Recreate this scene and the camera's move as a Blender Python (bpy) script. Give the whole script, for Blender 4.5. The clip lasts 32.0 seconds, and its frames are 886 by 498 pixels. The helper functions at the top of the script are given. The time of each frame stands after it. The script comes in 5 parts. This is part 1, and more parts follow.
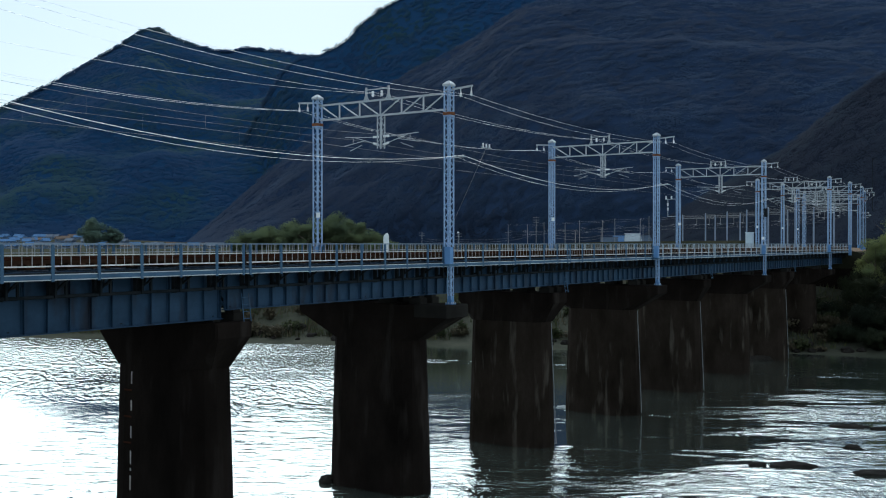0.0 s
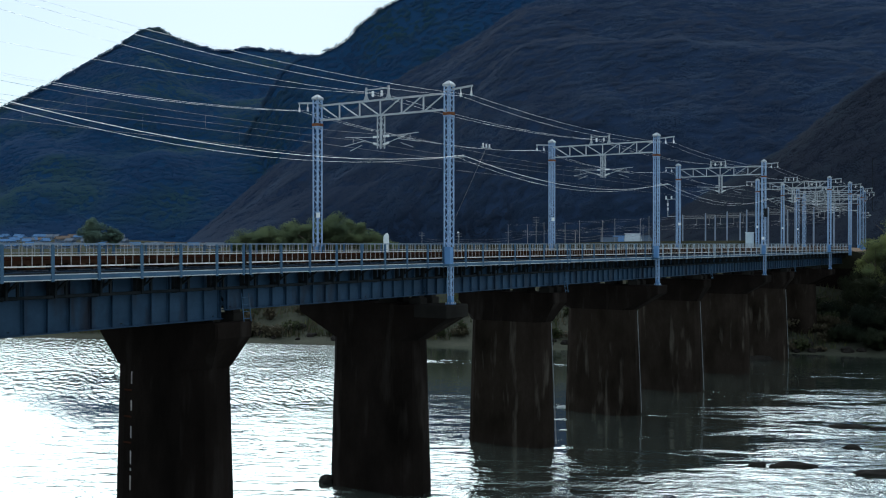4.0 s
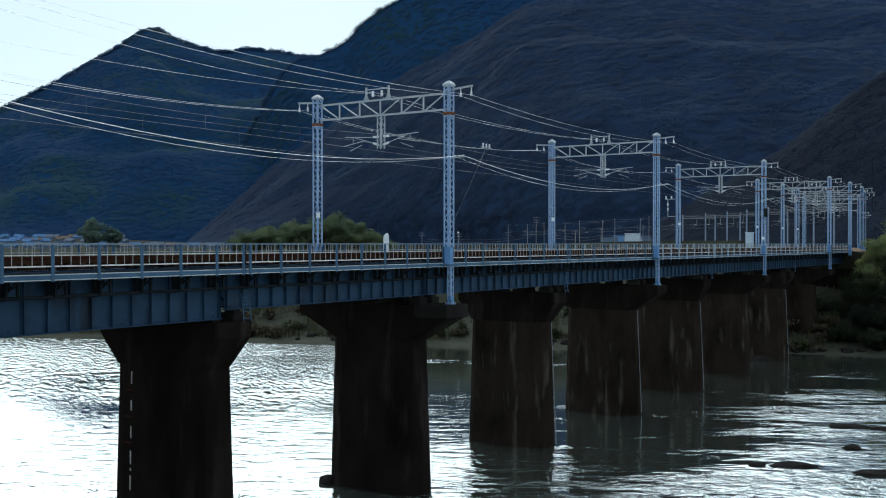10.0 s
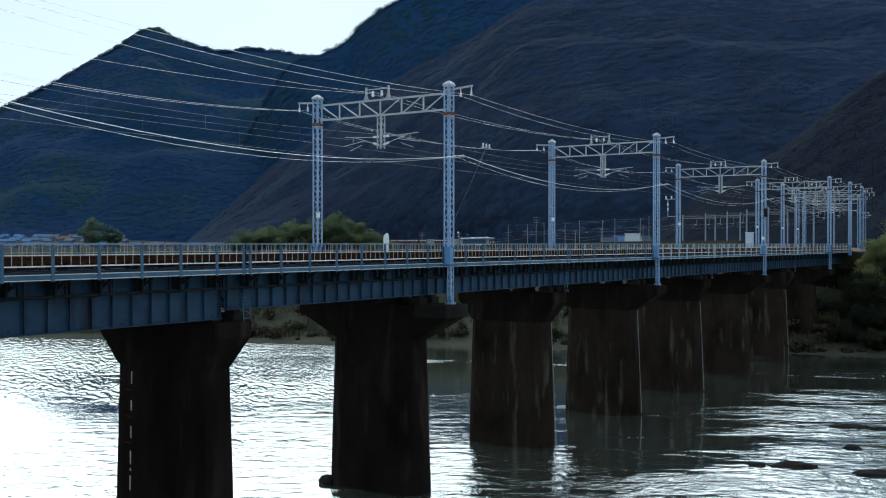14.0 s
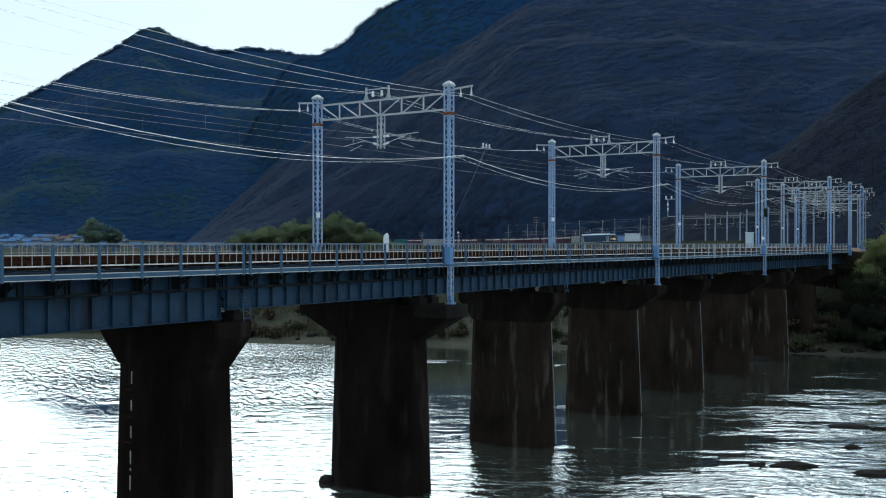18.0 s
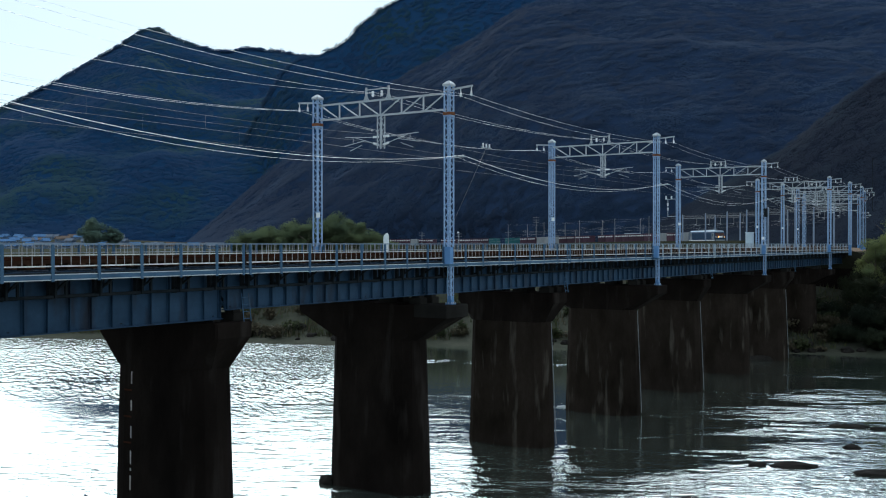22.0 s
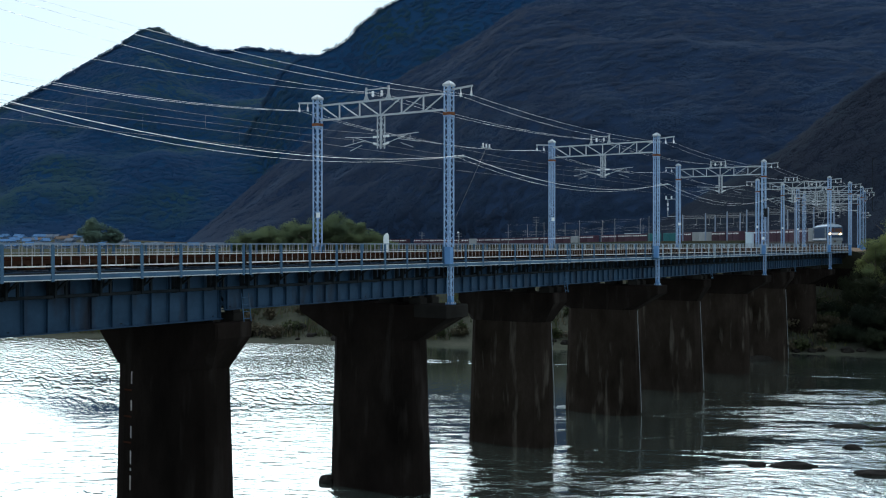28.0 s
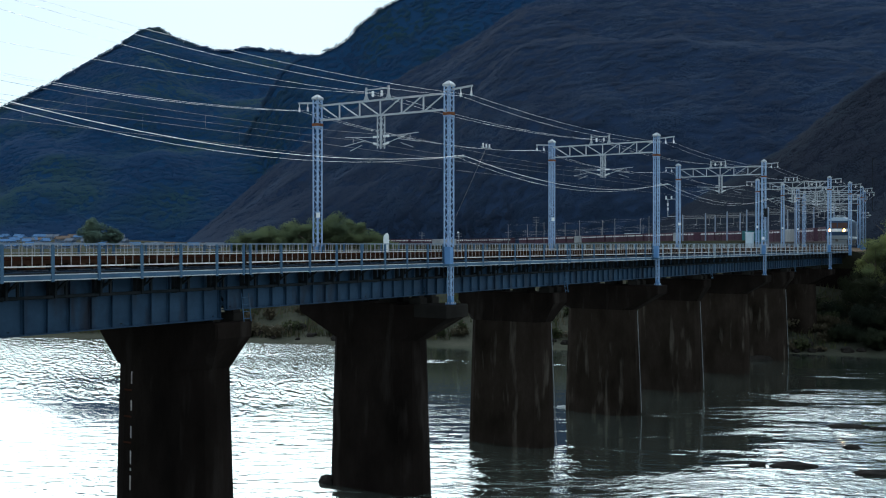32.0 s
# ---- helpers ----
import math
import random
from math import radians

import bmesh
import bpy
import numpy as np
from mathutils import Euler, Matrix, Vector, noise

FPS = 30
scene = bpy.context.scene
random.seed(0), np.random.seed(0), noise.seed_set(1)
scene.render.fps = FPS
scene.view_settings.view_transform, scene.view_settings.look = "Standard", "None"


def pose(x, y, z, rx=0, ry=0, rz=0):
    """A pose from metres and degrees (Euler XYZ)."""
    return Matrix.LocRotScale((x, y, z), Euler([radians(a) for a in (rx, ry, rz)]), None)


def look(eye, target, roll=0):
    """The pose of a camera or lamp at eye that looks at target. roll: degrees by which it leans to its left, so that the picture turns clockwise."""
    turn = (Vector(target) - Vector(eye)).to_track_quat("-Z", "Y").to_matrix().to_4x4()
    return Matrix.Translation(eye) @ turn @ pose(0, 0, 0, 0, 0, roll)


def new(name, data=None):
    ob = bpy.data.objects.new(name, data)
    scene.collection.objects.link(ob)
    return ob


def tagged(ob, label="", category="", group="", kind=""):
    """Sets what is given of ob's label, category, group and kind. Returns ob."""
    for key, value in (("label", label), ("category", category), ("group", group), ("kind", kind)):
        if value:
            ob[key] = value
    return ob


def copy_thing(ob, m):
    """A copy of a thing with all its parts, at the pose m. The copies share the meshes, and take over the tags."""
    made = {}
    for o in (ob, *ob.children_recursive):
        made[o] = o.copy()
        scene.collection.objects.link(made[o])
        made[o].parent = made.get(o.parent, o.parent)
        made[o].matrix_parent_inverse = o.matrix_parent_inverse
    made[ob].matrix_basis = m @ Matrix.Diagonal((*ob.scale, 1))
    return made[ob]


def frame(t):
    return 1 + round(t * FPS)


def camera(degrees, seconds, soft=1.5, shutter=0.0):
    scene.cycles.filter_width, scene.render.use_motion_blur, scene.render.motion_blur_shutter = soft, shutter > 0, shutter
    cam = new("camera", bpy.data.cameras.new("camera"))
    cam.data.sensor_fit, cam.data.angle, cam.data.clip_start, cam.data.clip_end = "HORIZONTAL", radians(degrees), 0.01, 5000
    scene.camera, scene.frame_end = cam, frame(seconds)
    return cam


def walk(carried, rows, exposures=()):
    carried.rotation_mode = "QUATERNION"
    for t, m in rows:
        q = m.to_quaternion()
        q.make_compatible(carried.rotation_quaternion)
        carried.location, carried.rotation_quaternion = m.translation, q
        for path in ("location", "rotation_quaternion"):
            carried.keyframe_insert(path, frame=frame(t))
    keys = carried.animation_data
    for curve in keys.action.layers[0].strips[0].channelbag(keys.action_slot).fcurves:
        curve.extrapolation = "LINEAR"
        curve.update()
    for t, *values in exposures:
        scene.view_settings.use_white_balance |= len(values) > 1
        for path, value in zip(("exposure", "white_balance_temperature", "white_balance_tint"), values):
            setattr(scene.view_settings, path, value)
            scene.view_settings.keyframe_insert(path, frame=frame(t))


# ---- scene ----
# ---------------------------------------------------------------- camera
# World: y runs along the bridge away from the eye, x across it, z = 0 at the walkways. The first portal's near leg stands at x = y = 0.
EYE = Vector((27.9, -42.96, 0.95))
cam = camera(47.77, 32.0, soft=1.1)
STAND = pose(EYE.x, EYE.y, EYE.z, 89.702, 0, 33.343)
walk(cam, [(0.0, STAND), (32.0, STAND)], exposures=[(0.0, -0.32, 6000, 8), (8.0, -0.30, 6000, 8), (20.0, -0.25, 6000, 8), (32.0, -0.22, 6000, 8)])

# ---------------------------------------------------------------- light
SUN_HIGH, SUN_TURN = radians(31.0), radians(-41.0)      # veiled sun over the mountains beyond the bridge
world = bpy.data.worlds.new("dusk_sky")
scene.world = world
world.use_nodes = True
wn = world.node_tree
sky = wn.nodes.new("ShaderNodeTexSky")
sky.sky_type, sky.sun_disc = "NISHITA", False
sky.sun_elevation, sky.sun_rotation = SUN_HIGH, SUN_TURN
sky.air_density, sky.dust_density, sky.ozone_density = 1.2, 0.4, 2.0
clear = wn.nodes["Background"]
clear.inputs["Strength"].default_value = 0.05
wn.links.new(sky.outputs["Color"], clear.inputs["Color"])
veil = wn.nodes.new("ShaderNodeBackground")             # an even sheet of thin high cloud
veil.inputs["Color"].default_value, veil.inputs["Strength"].default_value = (0.855, 0.975, 1.0, 1), 0.75
both = wn.nodes.new("ShaderNodeAddShader")
wn.links.new(clear.outputs[0], both.inputs[0])
wn.links.new(veil.outputs[0], both.inputs[1])
wn.links.new(both.outputs[0], wn.nodes["World Output"].inputs["Surface"])
sun = new("sun", bpy.data.lights.new("sun", "SUN"))
sun.data.energy, sun.data.angle, sun.data.color = 2.0, radians(55), (0.94, 1.0, 1.0)
way = Vector((math.sin(SUN_TURN) * math.cos(SUN_HIGH), math.cos(SUN_TURN) * math.cos(SUN_HIGH), math.sin(SUN_HIGH)))
sun.matrix_world = look(way * 100, (0, 0, 0))

# ---------------------------------------------------------------- mesh helpers
class Form:
    """Vertices and faces of one mesh, gathered piece by piece."""

    def __init__(self):
        self.v, self.f, self.m = [], [], []

    def add(self, verts, faces, mi=0):
        n = len(self.v)
        self.v += [tuple(p) for p in verts]
        self.f += [tuple(i + n for i in f) for f in faces]
        self.m += [mi] * len(faces)
        return self

    def box(self, x0, y0, z0, x1, y1, z1, mi=0):
        v = [(x, y, z) for z in (z0, z1) for y in (y0, y1) for x in (x0, x1)]
        return self.add(v, [(0, 2, 3, 1), (4, 5, 7, 6), (0, 1, 5, 4), (2, 6, 7, 3), (0, 4, 6, 2), (1, 3, 7, 5)], mi)

    def soft_box(self, x0, y0, z0, x1, y1, z1, b, mi=0):
        """A box with its upright edges and its upper edges chamfered by b."""
        def ring(e, z):
            return [(x0 + b + e, y0 + e, z), (x1 - b - e, y0 + e, z), (x1 - e, y0 + b + e, z), (x1 - e, y1 - b - e, z),
                    (x1 - b - e, y1 - e, z), (x0 + b + e, y1 - e, z), (x0 + e, y1 - b - e, z), (x0 + e, y0 + b + e, z)]
        return self.loft([ring(0, z0), ring(0, z1 - b), ring(b * 0.7, z1)], mi)

    def loft(self, rings, mi=0, caps=True):
        n, k = len(rings[0]), len(self.v)
        faces = [(r * n + i, r * n + (i + 1) % n, (r + 1) * n + (i + 1) % n, (r + 1) * n + i) for r in range(len(rings) - 1) for i in range(n)]
        if caps:
            faces += [tuple(range(n - 1, -1, -1)), tuple((len(rings) - 1) * n + i for i in range(n))]
        return self.add([p for r in rings for p in r], faces, mi)

    def beam(self, p, q, w, h, mi=0, up=(0, 0, 1)):
        p, q = Vector(p), Vector(q)
        d = (q - p).normalized()
        s = d.cross(Vector(up))
        s = (s if s.length > 1e-3 else d.cross(Vector((1, 0, 0)))).normalized()
        u = s.cross(d)
        s, u = s * w / 2, u * h / 2
        return self.loft([[e - s - u, e + s - u, e + s + u, e - s + u] for e in (p, q)], mi)

    def rod(self, p, q, r, n=6, r2=None, mi=0):
        p, q = Vector(p), Vector(q)
        d = (q - p).normalized()
        s = d.orthogonal().normalized()
        u = d.cross(s)
        rr = (r, r if r2 is None else r2)
        return self.loft([[e + (s * math.cos(a) + u * math.sin(a)) * k for a in (2 * math.pi * i / n for i in range(n))] for e, k in zip((p, q), rr)], mi)

    def turned(self, base, axis, profile, n=10, mi=0):
        """Rings of (height, radius) round an axis."""
        d = Vector(axis).normalized()
        s = d.orthogonal().normalized()
        u = d.cross(s)
        b = Vector(base)
        return self.loft([[b + d * h + (s * math.cos(a) + u * math.sin(a)) * r for a in (2 * math.pi * i / n for i in range(n))] for h, r in profile], mi)

    def mesh(self, name, *mats, smooth=False):
        me = bpy.data.meshes.new(name)
        me.from_pydata(self.v, [], self.f)
        for mt in mats:
            me.materials.append(mt)
        if len(mats) > 1:
            me.polygons.foreach_set("material_index", self.m)
        if smooth:
            me.polygons.foreach_set("use_smooth", [True] * len(me.polygons))
        me.update()
        return me


def base(name, x, y, z, label, category, group="", kind=""):
    ob = new(name)
    ob.empty_display_size = 0.2
    ob.location = (x, y, z)
    return tagged(ob, label, category, group, kind)


def part(name, form, material, parent, label="", at=None, smooth=False):
    """One mesh object under a thing or a part; form may be a Form or a ready mesh."""
    me = form if isinstance(form, bpy.types.Mesh) else form.mesh(name, material, smooth=smooth)
    ob = new(name, me)
    ob.parent = parent
    if at is not None:
        ob.location = at
    return tagged(ob, label)


def thing(name, form, material, label, category, group="", kind="", at=(0, 0, 0), smooth=False):
    me = form if isinstance(form, bpy.types.Mesh) else form.mesh(name, material, smooth=smooth)
    ob = new(name, me)
    ob.location = at
    return tagged(ob, label, category, group, kind)


# ---------------------------------------------------------------- materials
def surface(name, dark, light, rough=0.6, metal=0.0, big=0.4, fine=6.0, bump=0.15, grain=0.5, stretch=(1, 1, 1), streak=None, spec=0.5, per=0.0, moving=False):
    """A surface with stains (big) and grain (fine) between two colours; streak adds runs of a third colour; per varies single pieces."""
    mt = bpy.data.materials.new(name)
    mt.use_nodes = True
    nt = mt.node_tree
    bs = nt.nodes["Principled BSDF"]
    if moving:
        src = nt.nodes.new("ShaderNodeTexCoord").outputs["Object"]
    else:
        src = nt.nodes.new("ShaderNodeNewGeometry").outputs["Position"]
    mp = nt.nodes.new("ShaderNodeMapping")
    mp.inputs["Scale"].default_value = stretch
    nt.links.new(src, mp.inputs["Vector"])

    def noise_at(scale, detail=4.0, rough_=0.6, vec=mp.outputs["Vector"]):
        n = nt.nodes.new("ShaderNodeTexNoise")
        n.inputs["Scale"].default_value, n.inputs["Detail"].default_value, n.inputs["Roughness"].default_value = scale, detail, rough_
        nt.links.new(vec, n.inputs["Vector"])
        return n.outputs["Fac"]

    def mixed(fac, a, b):
        m = nt.nodes.new("ShaderNodeMix")
        m.data_type = "RGBA"
        for sock, val in ((m.inputs[0], fac), (m.inputs[6], a), (m.inputs[7], b)):
            if isinstance(val, bpy.types.NodeSocket):
                nt.links.new(val, sock)
            elif isinstance(val, (int, float)):
                sock.default_value = val
            else:
                sock.default_value = (*val, 1)
        return m.outputs[2]

    def ramp(fac, lo, hi):
        r = nt.nodes.new("ShaderNodeMapRange")
        r.inputs[1].default_value, r.inputs[2].default_value = lo, hi
        nt.links.new(fac, r.inputs[0])
        return r.outputs[0]

    a, b = noise_at(big), noise_at(fine)
    col = mixed(ramp(a, 0.3, 0.7), dark, light)
    mid = tuple((p + q) / 2 * 0.75 for p, q in zip(dark, light))
    g = nt.nodes.new("ShaderNodeMath")
    g.operation = "MULTIPLY"
    g.inputs[1].default_value = grain
    nt.links.new(ramp(b, 0.35, 0.7), g.inputs[0])
    col = mixed(g.outputs[0], col, mid)
    if streak:
        sp = nt.nodes.new("ShaderNodeMapping")
        sp.inputs["Scale"].default_value = streak[1]
        nt.links.new(src, sp.inputs["Vector"])
        col = mixed(ramp(noise_at(1.0, 3.0, 0.55, sp.outputs["Vector"]), streak[2], streak[2] + 0.22), col, streak[0])
    if per:
        rnd = nt.nodes.new("ShaderNodeObjectInfo").outputs["Random"]
        k = nt.nodes.new("ShaderNodeMapRange")
        k.inputs[3].default_value, k.inputs[4].default_value = 1 - per, 1 + per
        nt.links.new(rnd, k.inputs[0])
        mul = nt.nodes.new("ShaderNodeMix")
        mul.data_type, mul.blend_type = "RGBA", "MULTIPLY"
        mul.inputs[0].default_value = 1.0
        nt.links.new(col, mul.inputs[6])
        cmb = nt.nodes.new("ShaderNodeCombineColor")
        for i in range(3):
            nt.links.new(k.outputs[0], cmb.inputs[i])
        nt.links.new(cmb.outputs[0], mul.inputs[7])
        col = mul.outputs[2]
    nt.links.new(col, bs.inputs["Base Color"])
    bs.inputs["Metallic"].default_value = metal
    bs.inputs["Specular IOR Level"].default_value = spec
    rr = nt.nodes.new("ShaderNodeMapRange")
    rr.inputs[3].default_value, rr.inputs[4].default_value = max(0.03, rough - 0.12), min(1.0, rough + 0.12)
    nt.links.new(b, rr.inputs[0])
    nt.links.new(rr.outputs[0], bs.inputs["Roughness"])
    if bump:
        bp = nt.nodes.new("ShaderNodeBump")
        bp.inputs["Strength"].default_value, bp.inputs["Distance"].default_value = bump, 0.05
        nt.links.new(b, bp.inputs["Height"])
        nt.links.new(bp.outputs[0], bs.inputs["Normal"])
    return mt


def leafy(name, one, two, third, patch=0.02, share=0.5, lift=0.7):
    """Foliage: each clump takes its own tone, and patches of a third tone drift over the slope."""
    mt = bpy.data.materials.new(name)
    mt.use_nodes = True
    nt = mt.node_tree
    bs = nt.nodes["Principled BSDF"]
    geo = nt.nodes.new("ShaderNodeNewGeometry")
    m1 = nt.nodes.new("ShaderNodeMix")
    m1.data_type = "RGBA"
    m1.inputs[6].default_value, m1.inputs[7].default_value = (*one, 1), (*two, 1)
    nt.links.new(geo.outputs["Random Per Island"], m1.inputs[0])
    n = nt.nodes.new("ShaderNodeTexNoise")
    n.inputs["Scale"].default_value, n.inputs["Detail"].default_value = patch, 5.0
    nt.links.new(geo.outputs["Position"], n.inputs["Vector"])
    r = nt.nodes.new("ShaderNodeMapRange")
    r.inputs[1].default_value, r.inputs[2].default_value = share - 0.08, share + 0.12
    nt.links.new(n.outputs["Fac"], r.inputs[0])
    m2 = nt.nodes.new("ShaderNodeMix")
    m2.data_type = "RGBA"
    m2.inputs[7].default_value = (*third, 1)
    nt.links.new(r.outputs[0], m2.inputs[0])
    nt.links.new(m1.outputs[2], m2.inputs[6])
    nt.links.new(m2.outputs[2], bs.inputs["Base Color"])
    bs.inputs["Roughness"].default_value = 0.9
    bs.inputs["Specular IOR Level"].default_value = 0.05
    soft = nt.nodes.new("ShaderNodeVectorMath")              # leaves stand at all angles: their mean faces the sky
    soft.operation = "MULTIPLY_ADD"
    soft.inputs[1].default_value, soft.inputs[2].default_value = (1 - lift,) * 3, (0.0, 0.0, lift)
    nt.links.new(geo.outputs["Normal"], soft.inputs[0])
    unit = nt.nodes.new("ShaderNodeVectorMath")
    unit.operation = "NORMALIZE"
    nt.links.new(soft.outputs[0], unit.inputs[0])
    nt.links.new(unit.outputs[0], bs.inputs["Normal"])
    return mt


def glow(name, colour, strength):
    mt = bpy.data.materials.new(name)
    mt.use_nodes = True
    bs = mt.node_tree.nodes["Principled BSDF"]
    bs.inputs["Base Color"].default_value = (*colour, 1)
    bs.inputs["Emission Color"].default_value = (*colour, 1)
    bs.inputs["Emission Strength"].default_value = strength
    return mt


def river(name):
    mt = bpy.data.materials.new(name)
    mt.use_nodes = True
    nt = mt.node_tree
    bs = nt.nodes["Principled BSDF"]
    bs.inputs["Base Color"].default_value = (0.235, 0.29, 0.255, 1)
    bs.inputs["Roughness"].default_value = 0.06
    bs.inputs["IOR"].default_value = 1.8
    bs.inputs["Coat Weight"].default_value, bs.inputs["Coat IOR"].default_value, bs.inputs["Coat Roughness"].default_value = 1.0, 2.4, 0.03
    obj = nt.nodes.new("ShaderNodeTexCoord").outputs["Object"]
    pos = nt.nodes.new("ShaderNodeNewGeometry").outputs["Position"]

    def waves(scale, stretch, detail, vec=obj):
        mp = nt.nodes.new("ShaderNodeMapping")
        mp.inputs["Scale"].default_value = stretch
        nt.links.new(vec, mp.inputs["Vector"])
        n = nt.nodes.new("ShaderNodeTexNoise")
        n.inputs["Scale"].default_value, n.inputs["Detail"].default_value, n.inputs["Roughness"].default_value = scale, detail, 0.55
        nt.links.new(mp.outputs["Vector"], n.inputs["Vector"])
        return n.outputs["Fac"]

    def op(kind, a, b):
        m = nt.nodes.new("ShaderNodeMath")
        m.operation = kind
        for i, val in enumerate((a, b)):
            if isinstance(val, bpy.types.NodeSocket):
                nt.links.new(val, m.inputs[i])
            else:
                m.inputs[i].default_value = val
        return m.outputs[0]

    def ramp(fac, lo, hi, to0, to1):
        r = nt.nodes.new("ShaderNodeMapRange")
        for i, val in enumerate((lo, hi, to0, to1)):
            r.inputs[i + 1].default_value = val
        nt.links.new(fac, r.inputs[0])
        return r.outputs[0]

    def turned_by(vec, angle):
        r = nt.nodes.new("ShaderNodeVectorRotate")
        r.rotation_type = "Z_AXIS"
        r.inputs["Angle"].default_value = radians(angle)
        nt.links.new(vec, r.inputs["Vector"])
        return r.outputs[0]

    crest, bed = turned_by(obj, -8.0), turned_by(pos, -30.0)       # crests drift with the water, the bed's bars stay
    swell = op("SUBTRACT", waves(1.0, (0.5, 1.0, 1.0), 4.0, crest), 0.5)
    chop = op("SUBTRACT", waves(2.8, (0.45, 1.0, 1.0), 4.0, crest), 0.5)
    tiny = op("SUBTRACT", waves(7.0, (0.45, 1.0, 1.0), 2.0, crest), 0.5)
    pop = op("SUBTRACT", waves(0.95, (1.9, 0.55, 1.0), 2.0, turned_by(obj, -33.0)), 0.5)
    xs = nt.nodes.new("ShaderNodeSeparateXYZ")
    nt.links.new(pos, xs.inputs[0])
    wx, wy = xs.outputs[0], xs.outputs[1]
    # shallows downstream of the bridge, broken by smooth pools
    wander = op("ADD", op("MULTIPLY", waves(0.05, (0.5, 2.2, 1.0), 2.0, bed), 28.0), op("MULTIPLY", waves(0.24, (0.3, 1.8, 1.0), 3.0, bed), 32.0))
    shallows = ramp(op("ADD", wx, wander), 28.5, 42.0, 0.0, 1.0)
    pools = ramp(waves(0.12, (0.40, 1.9, 1.0), 3.0, bed), 0.42, 0.54, 0.08, 1.0)
    breaks = ramp(waves(0.42, (0.30, 1.9, 1.0), 4.0, bed), 0.43, 0.53, 0.12, 1.0)
    pools = op("MULTIPLY", pools, breaks)
    wxw = op("ADD", wx, op("MULTIPLY", op("SUBTRACT", wander, 30.0), 0.8))
    # ripples gather towards the eye's bank, but for the still water behind each pier
    near = op("MULTIPLY", ramp(op("ADD", wy, op("MULTIPLY", wander, 0.25)), 46.0, 13.0, 0.0, 0.7), ramp(wx, -36.0, -20.0, 0.0, 1.0))
    near = op("MULTIPLY", near, op("MAXIMUM", ramp(wxw, -3.5, -8.0, 0.0, 0.45), op("MAXIMUM", ramp(wy, 16.0, 9.0, 0.0, 1.0), ramp(wxw, 5.0, 9.0, 0.0, 1.0))))
    shallows = op("MULTIPLY", op("MAXIMUM", op("MULTIPLY", shallows, pools), op("MULTIPLY", op("MULTIPLY", near, breaks), 0.6)), ramp(wy, 42.0, 53.0, 1.0, 0.06))
    # one thin riffle runs along the far bank where the bed rises
    q = op("ADD", op("SUBTRACT", wy, op("MULTIPLY", wx, 0.39)), op("MULTIPLY", waves(0.10, (0.6, 1.0, 1.0), 2.0, bed), 6.0))
    bar = ramp(op("ABSOLUTE", op("SUBTRACT", q, 64.0), 0.0), 0.4, 4.5, 0.3, 0.0)
    bar = op("MULTIPLY", bar, ramp(waves(0.6, (0.25, 1.3, 1.0), 3.0, bed), 0.50, 0.64, 0.0, 1.0))
    shallows = op("MAXIMUM", shallows, bar)
    # a wake trails from the lower end of each pier
    for py in (14.3, 28.6, 42.9, 57.2):
        ex, ey = op("ADD", wx, 1.3), op("SUBTRACT", wy, py + 0.5)
        far = op("ADD", op("MULTIPLY", ex, 0.978), op("MULTIPLY", ey, 0.208))
        off = op("ADD", op("SUBTRACT", op("MULTIPLY", ey, 0.978), op("MULTIPLY", ex, 0.208)), op("MULTIPLY", op("SUBTRACT", waves(0.35, (1.0, 1.0, 1.0), 2.0, bed), 0.5), 2.5))
        wake = op("MULTIPLY", op("MULTIPLY", ramp(op("ABSOLUTE", off, 0.0), 0.1, 0.8, 0.5, 0.0), ramp(far, 0.0, 0.8, 0.0, 1.0)), ramp(far, 6.0, 15.0, 1.0, 0.0))
        shallows = op("MAXIMUM", shallows, op("MULTIPLY", wake, ramp(waves(0.9, (0.5, 1.6, 1.0), 3.0, bed), 0.40, 0.58, 0.1, 1.0)))
    # the open reach above the bridge is lightly rippled
    open_water = op("ADD", wx, op("MULTIPLY", wy, 0.6))
    upstream = ramp(op("ADD", open_water, op("MULTIPLY", wander, 0.2)), -2.0, -14.0, 0.0, 1.0)
    upstream = op("MULTIPLY", upstream, ramp(waves(0.3, (0.3, 1.6, 1.0), 3.0, bed), 0.36, 0.62, 0.8, 1.3))
    dd = op("SUBTRACT", op("MULTIPLY", wy, 0.8354), op("MULTIPLY", wx, 0.5497))
    wob = op("MULTIPLY", op("SUBTRACT", wander, 30.0), 0.5)
    abreast = ramp(op("ADD", op("ADD", op("MULTIPLY", wx, 0.8354), op("MULTIPLY", wy, 0.5497)), wob), -31.0, -16.0, 0.14, 1.7)
    upstream = op("MULTIPLY", upstream, op("MULTIPLY", abreast, ramp(op("ADD", dd, wob), 30.0, 58.0, 0.12, 5.4)))      # smooth along the eye's bank
    patches = ramp(waves(0.07, (0.4, 1.5, 1.0), 3.0, bed), 0.50, 0.66, 0.02, 0.13)
    short = op("MAXIMUM", shallows, op("MAXIMUM", patches, op("MULTIPLY", upstream, 0.05)))
    h = op("MULTIPLY", pop, op("ADD", op("MULTIPLY", upstream, 0.34), op("MULTIPLY", patches, 0.15)))
    h = op("ADD", h, op("MULTIPLY", swell, op("ADD", op("MULTIPLY", shallows, 0.62), op("ADD", op("MULTIPLY", upstream, 0.015), 0.008))))
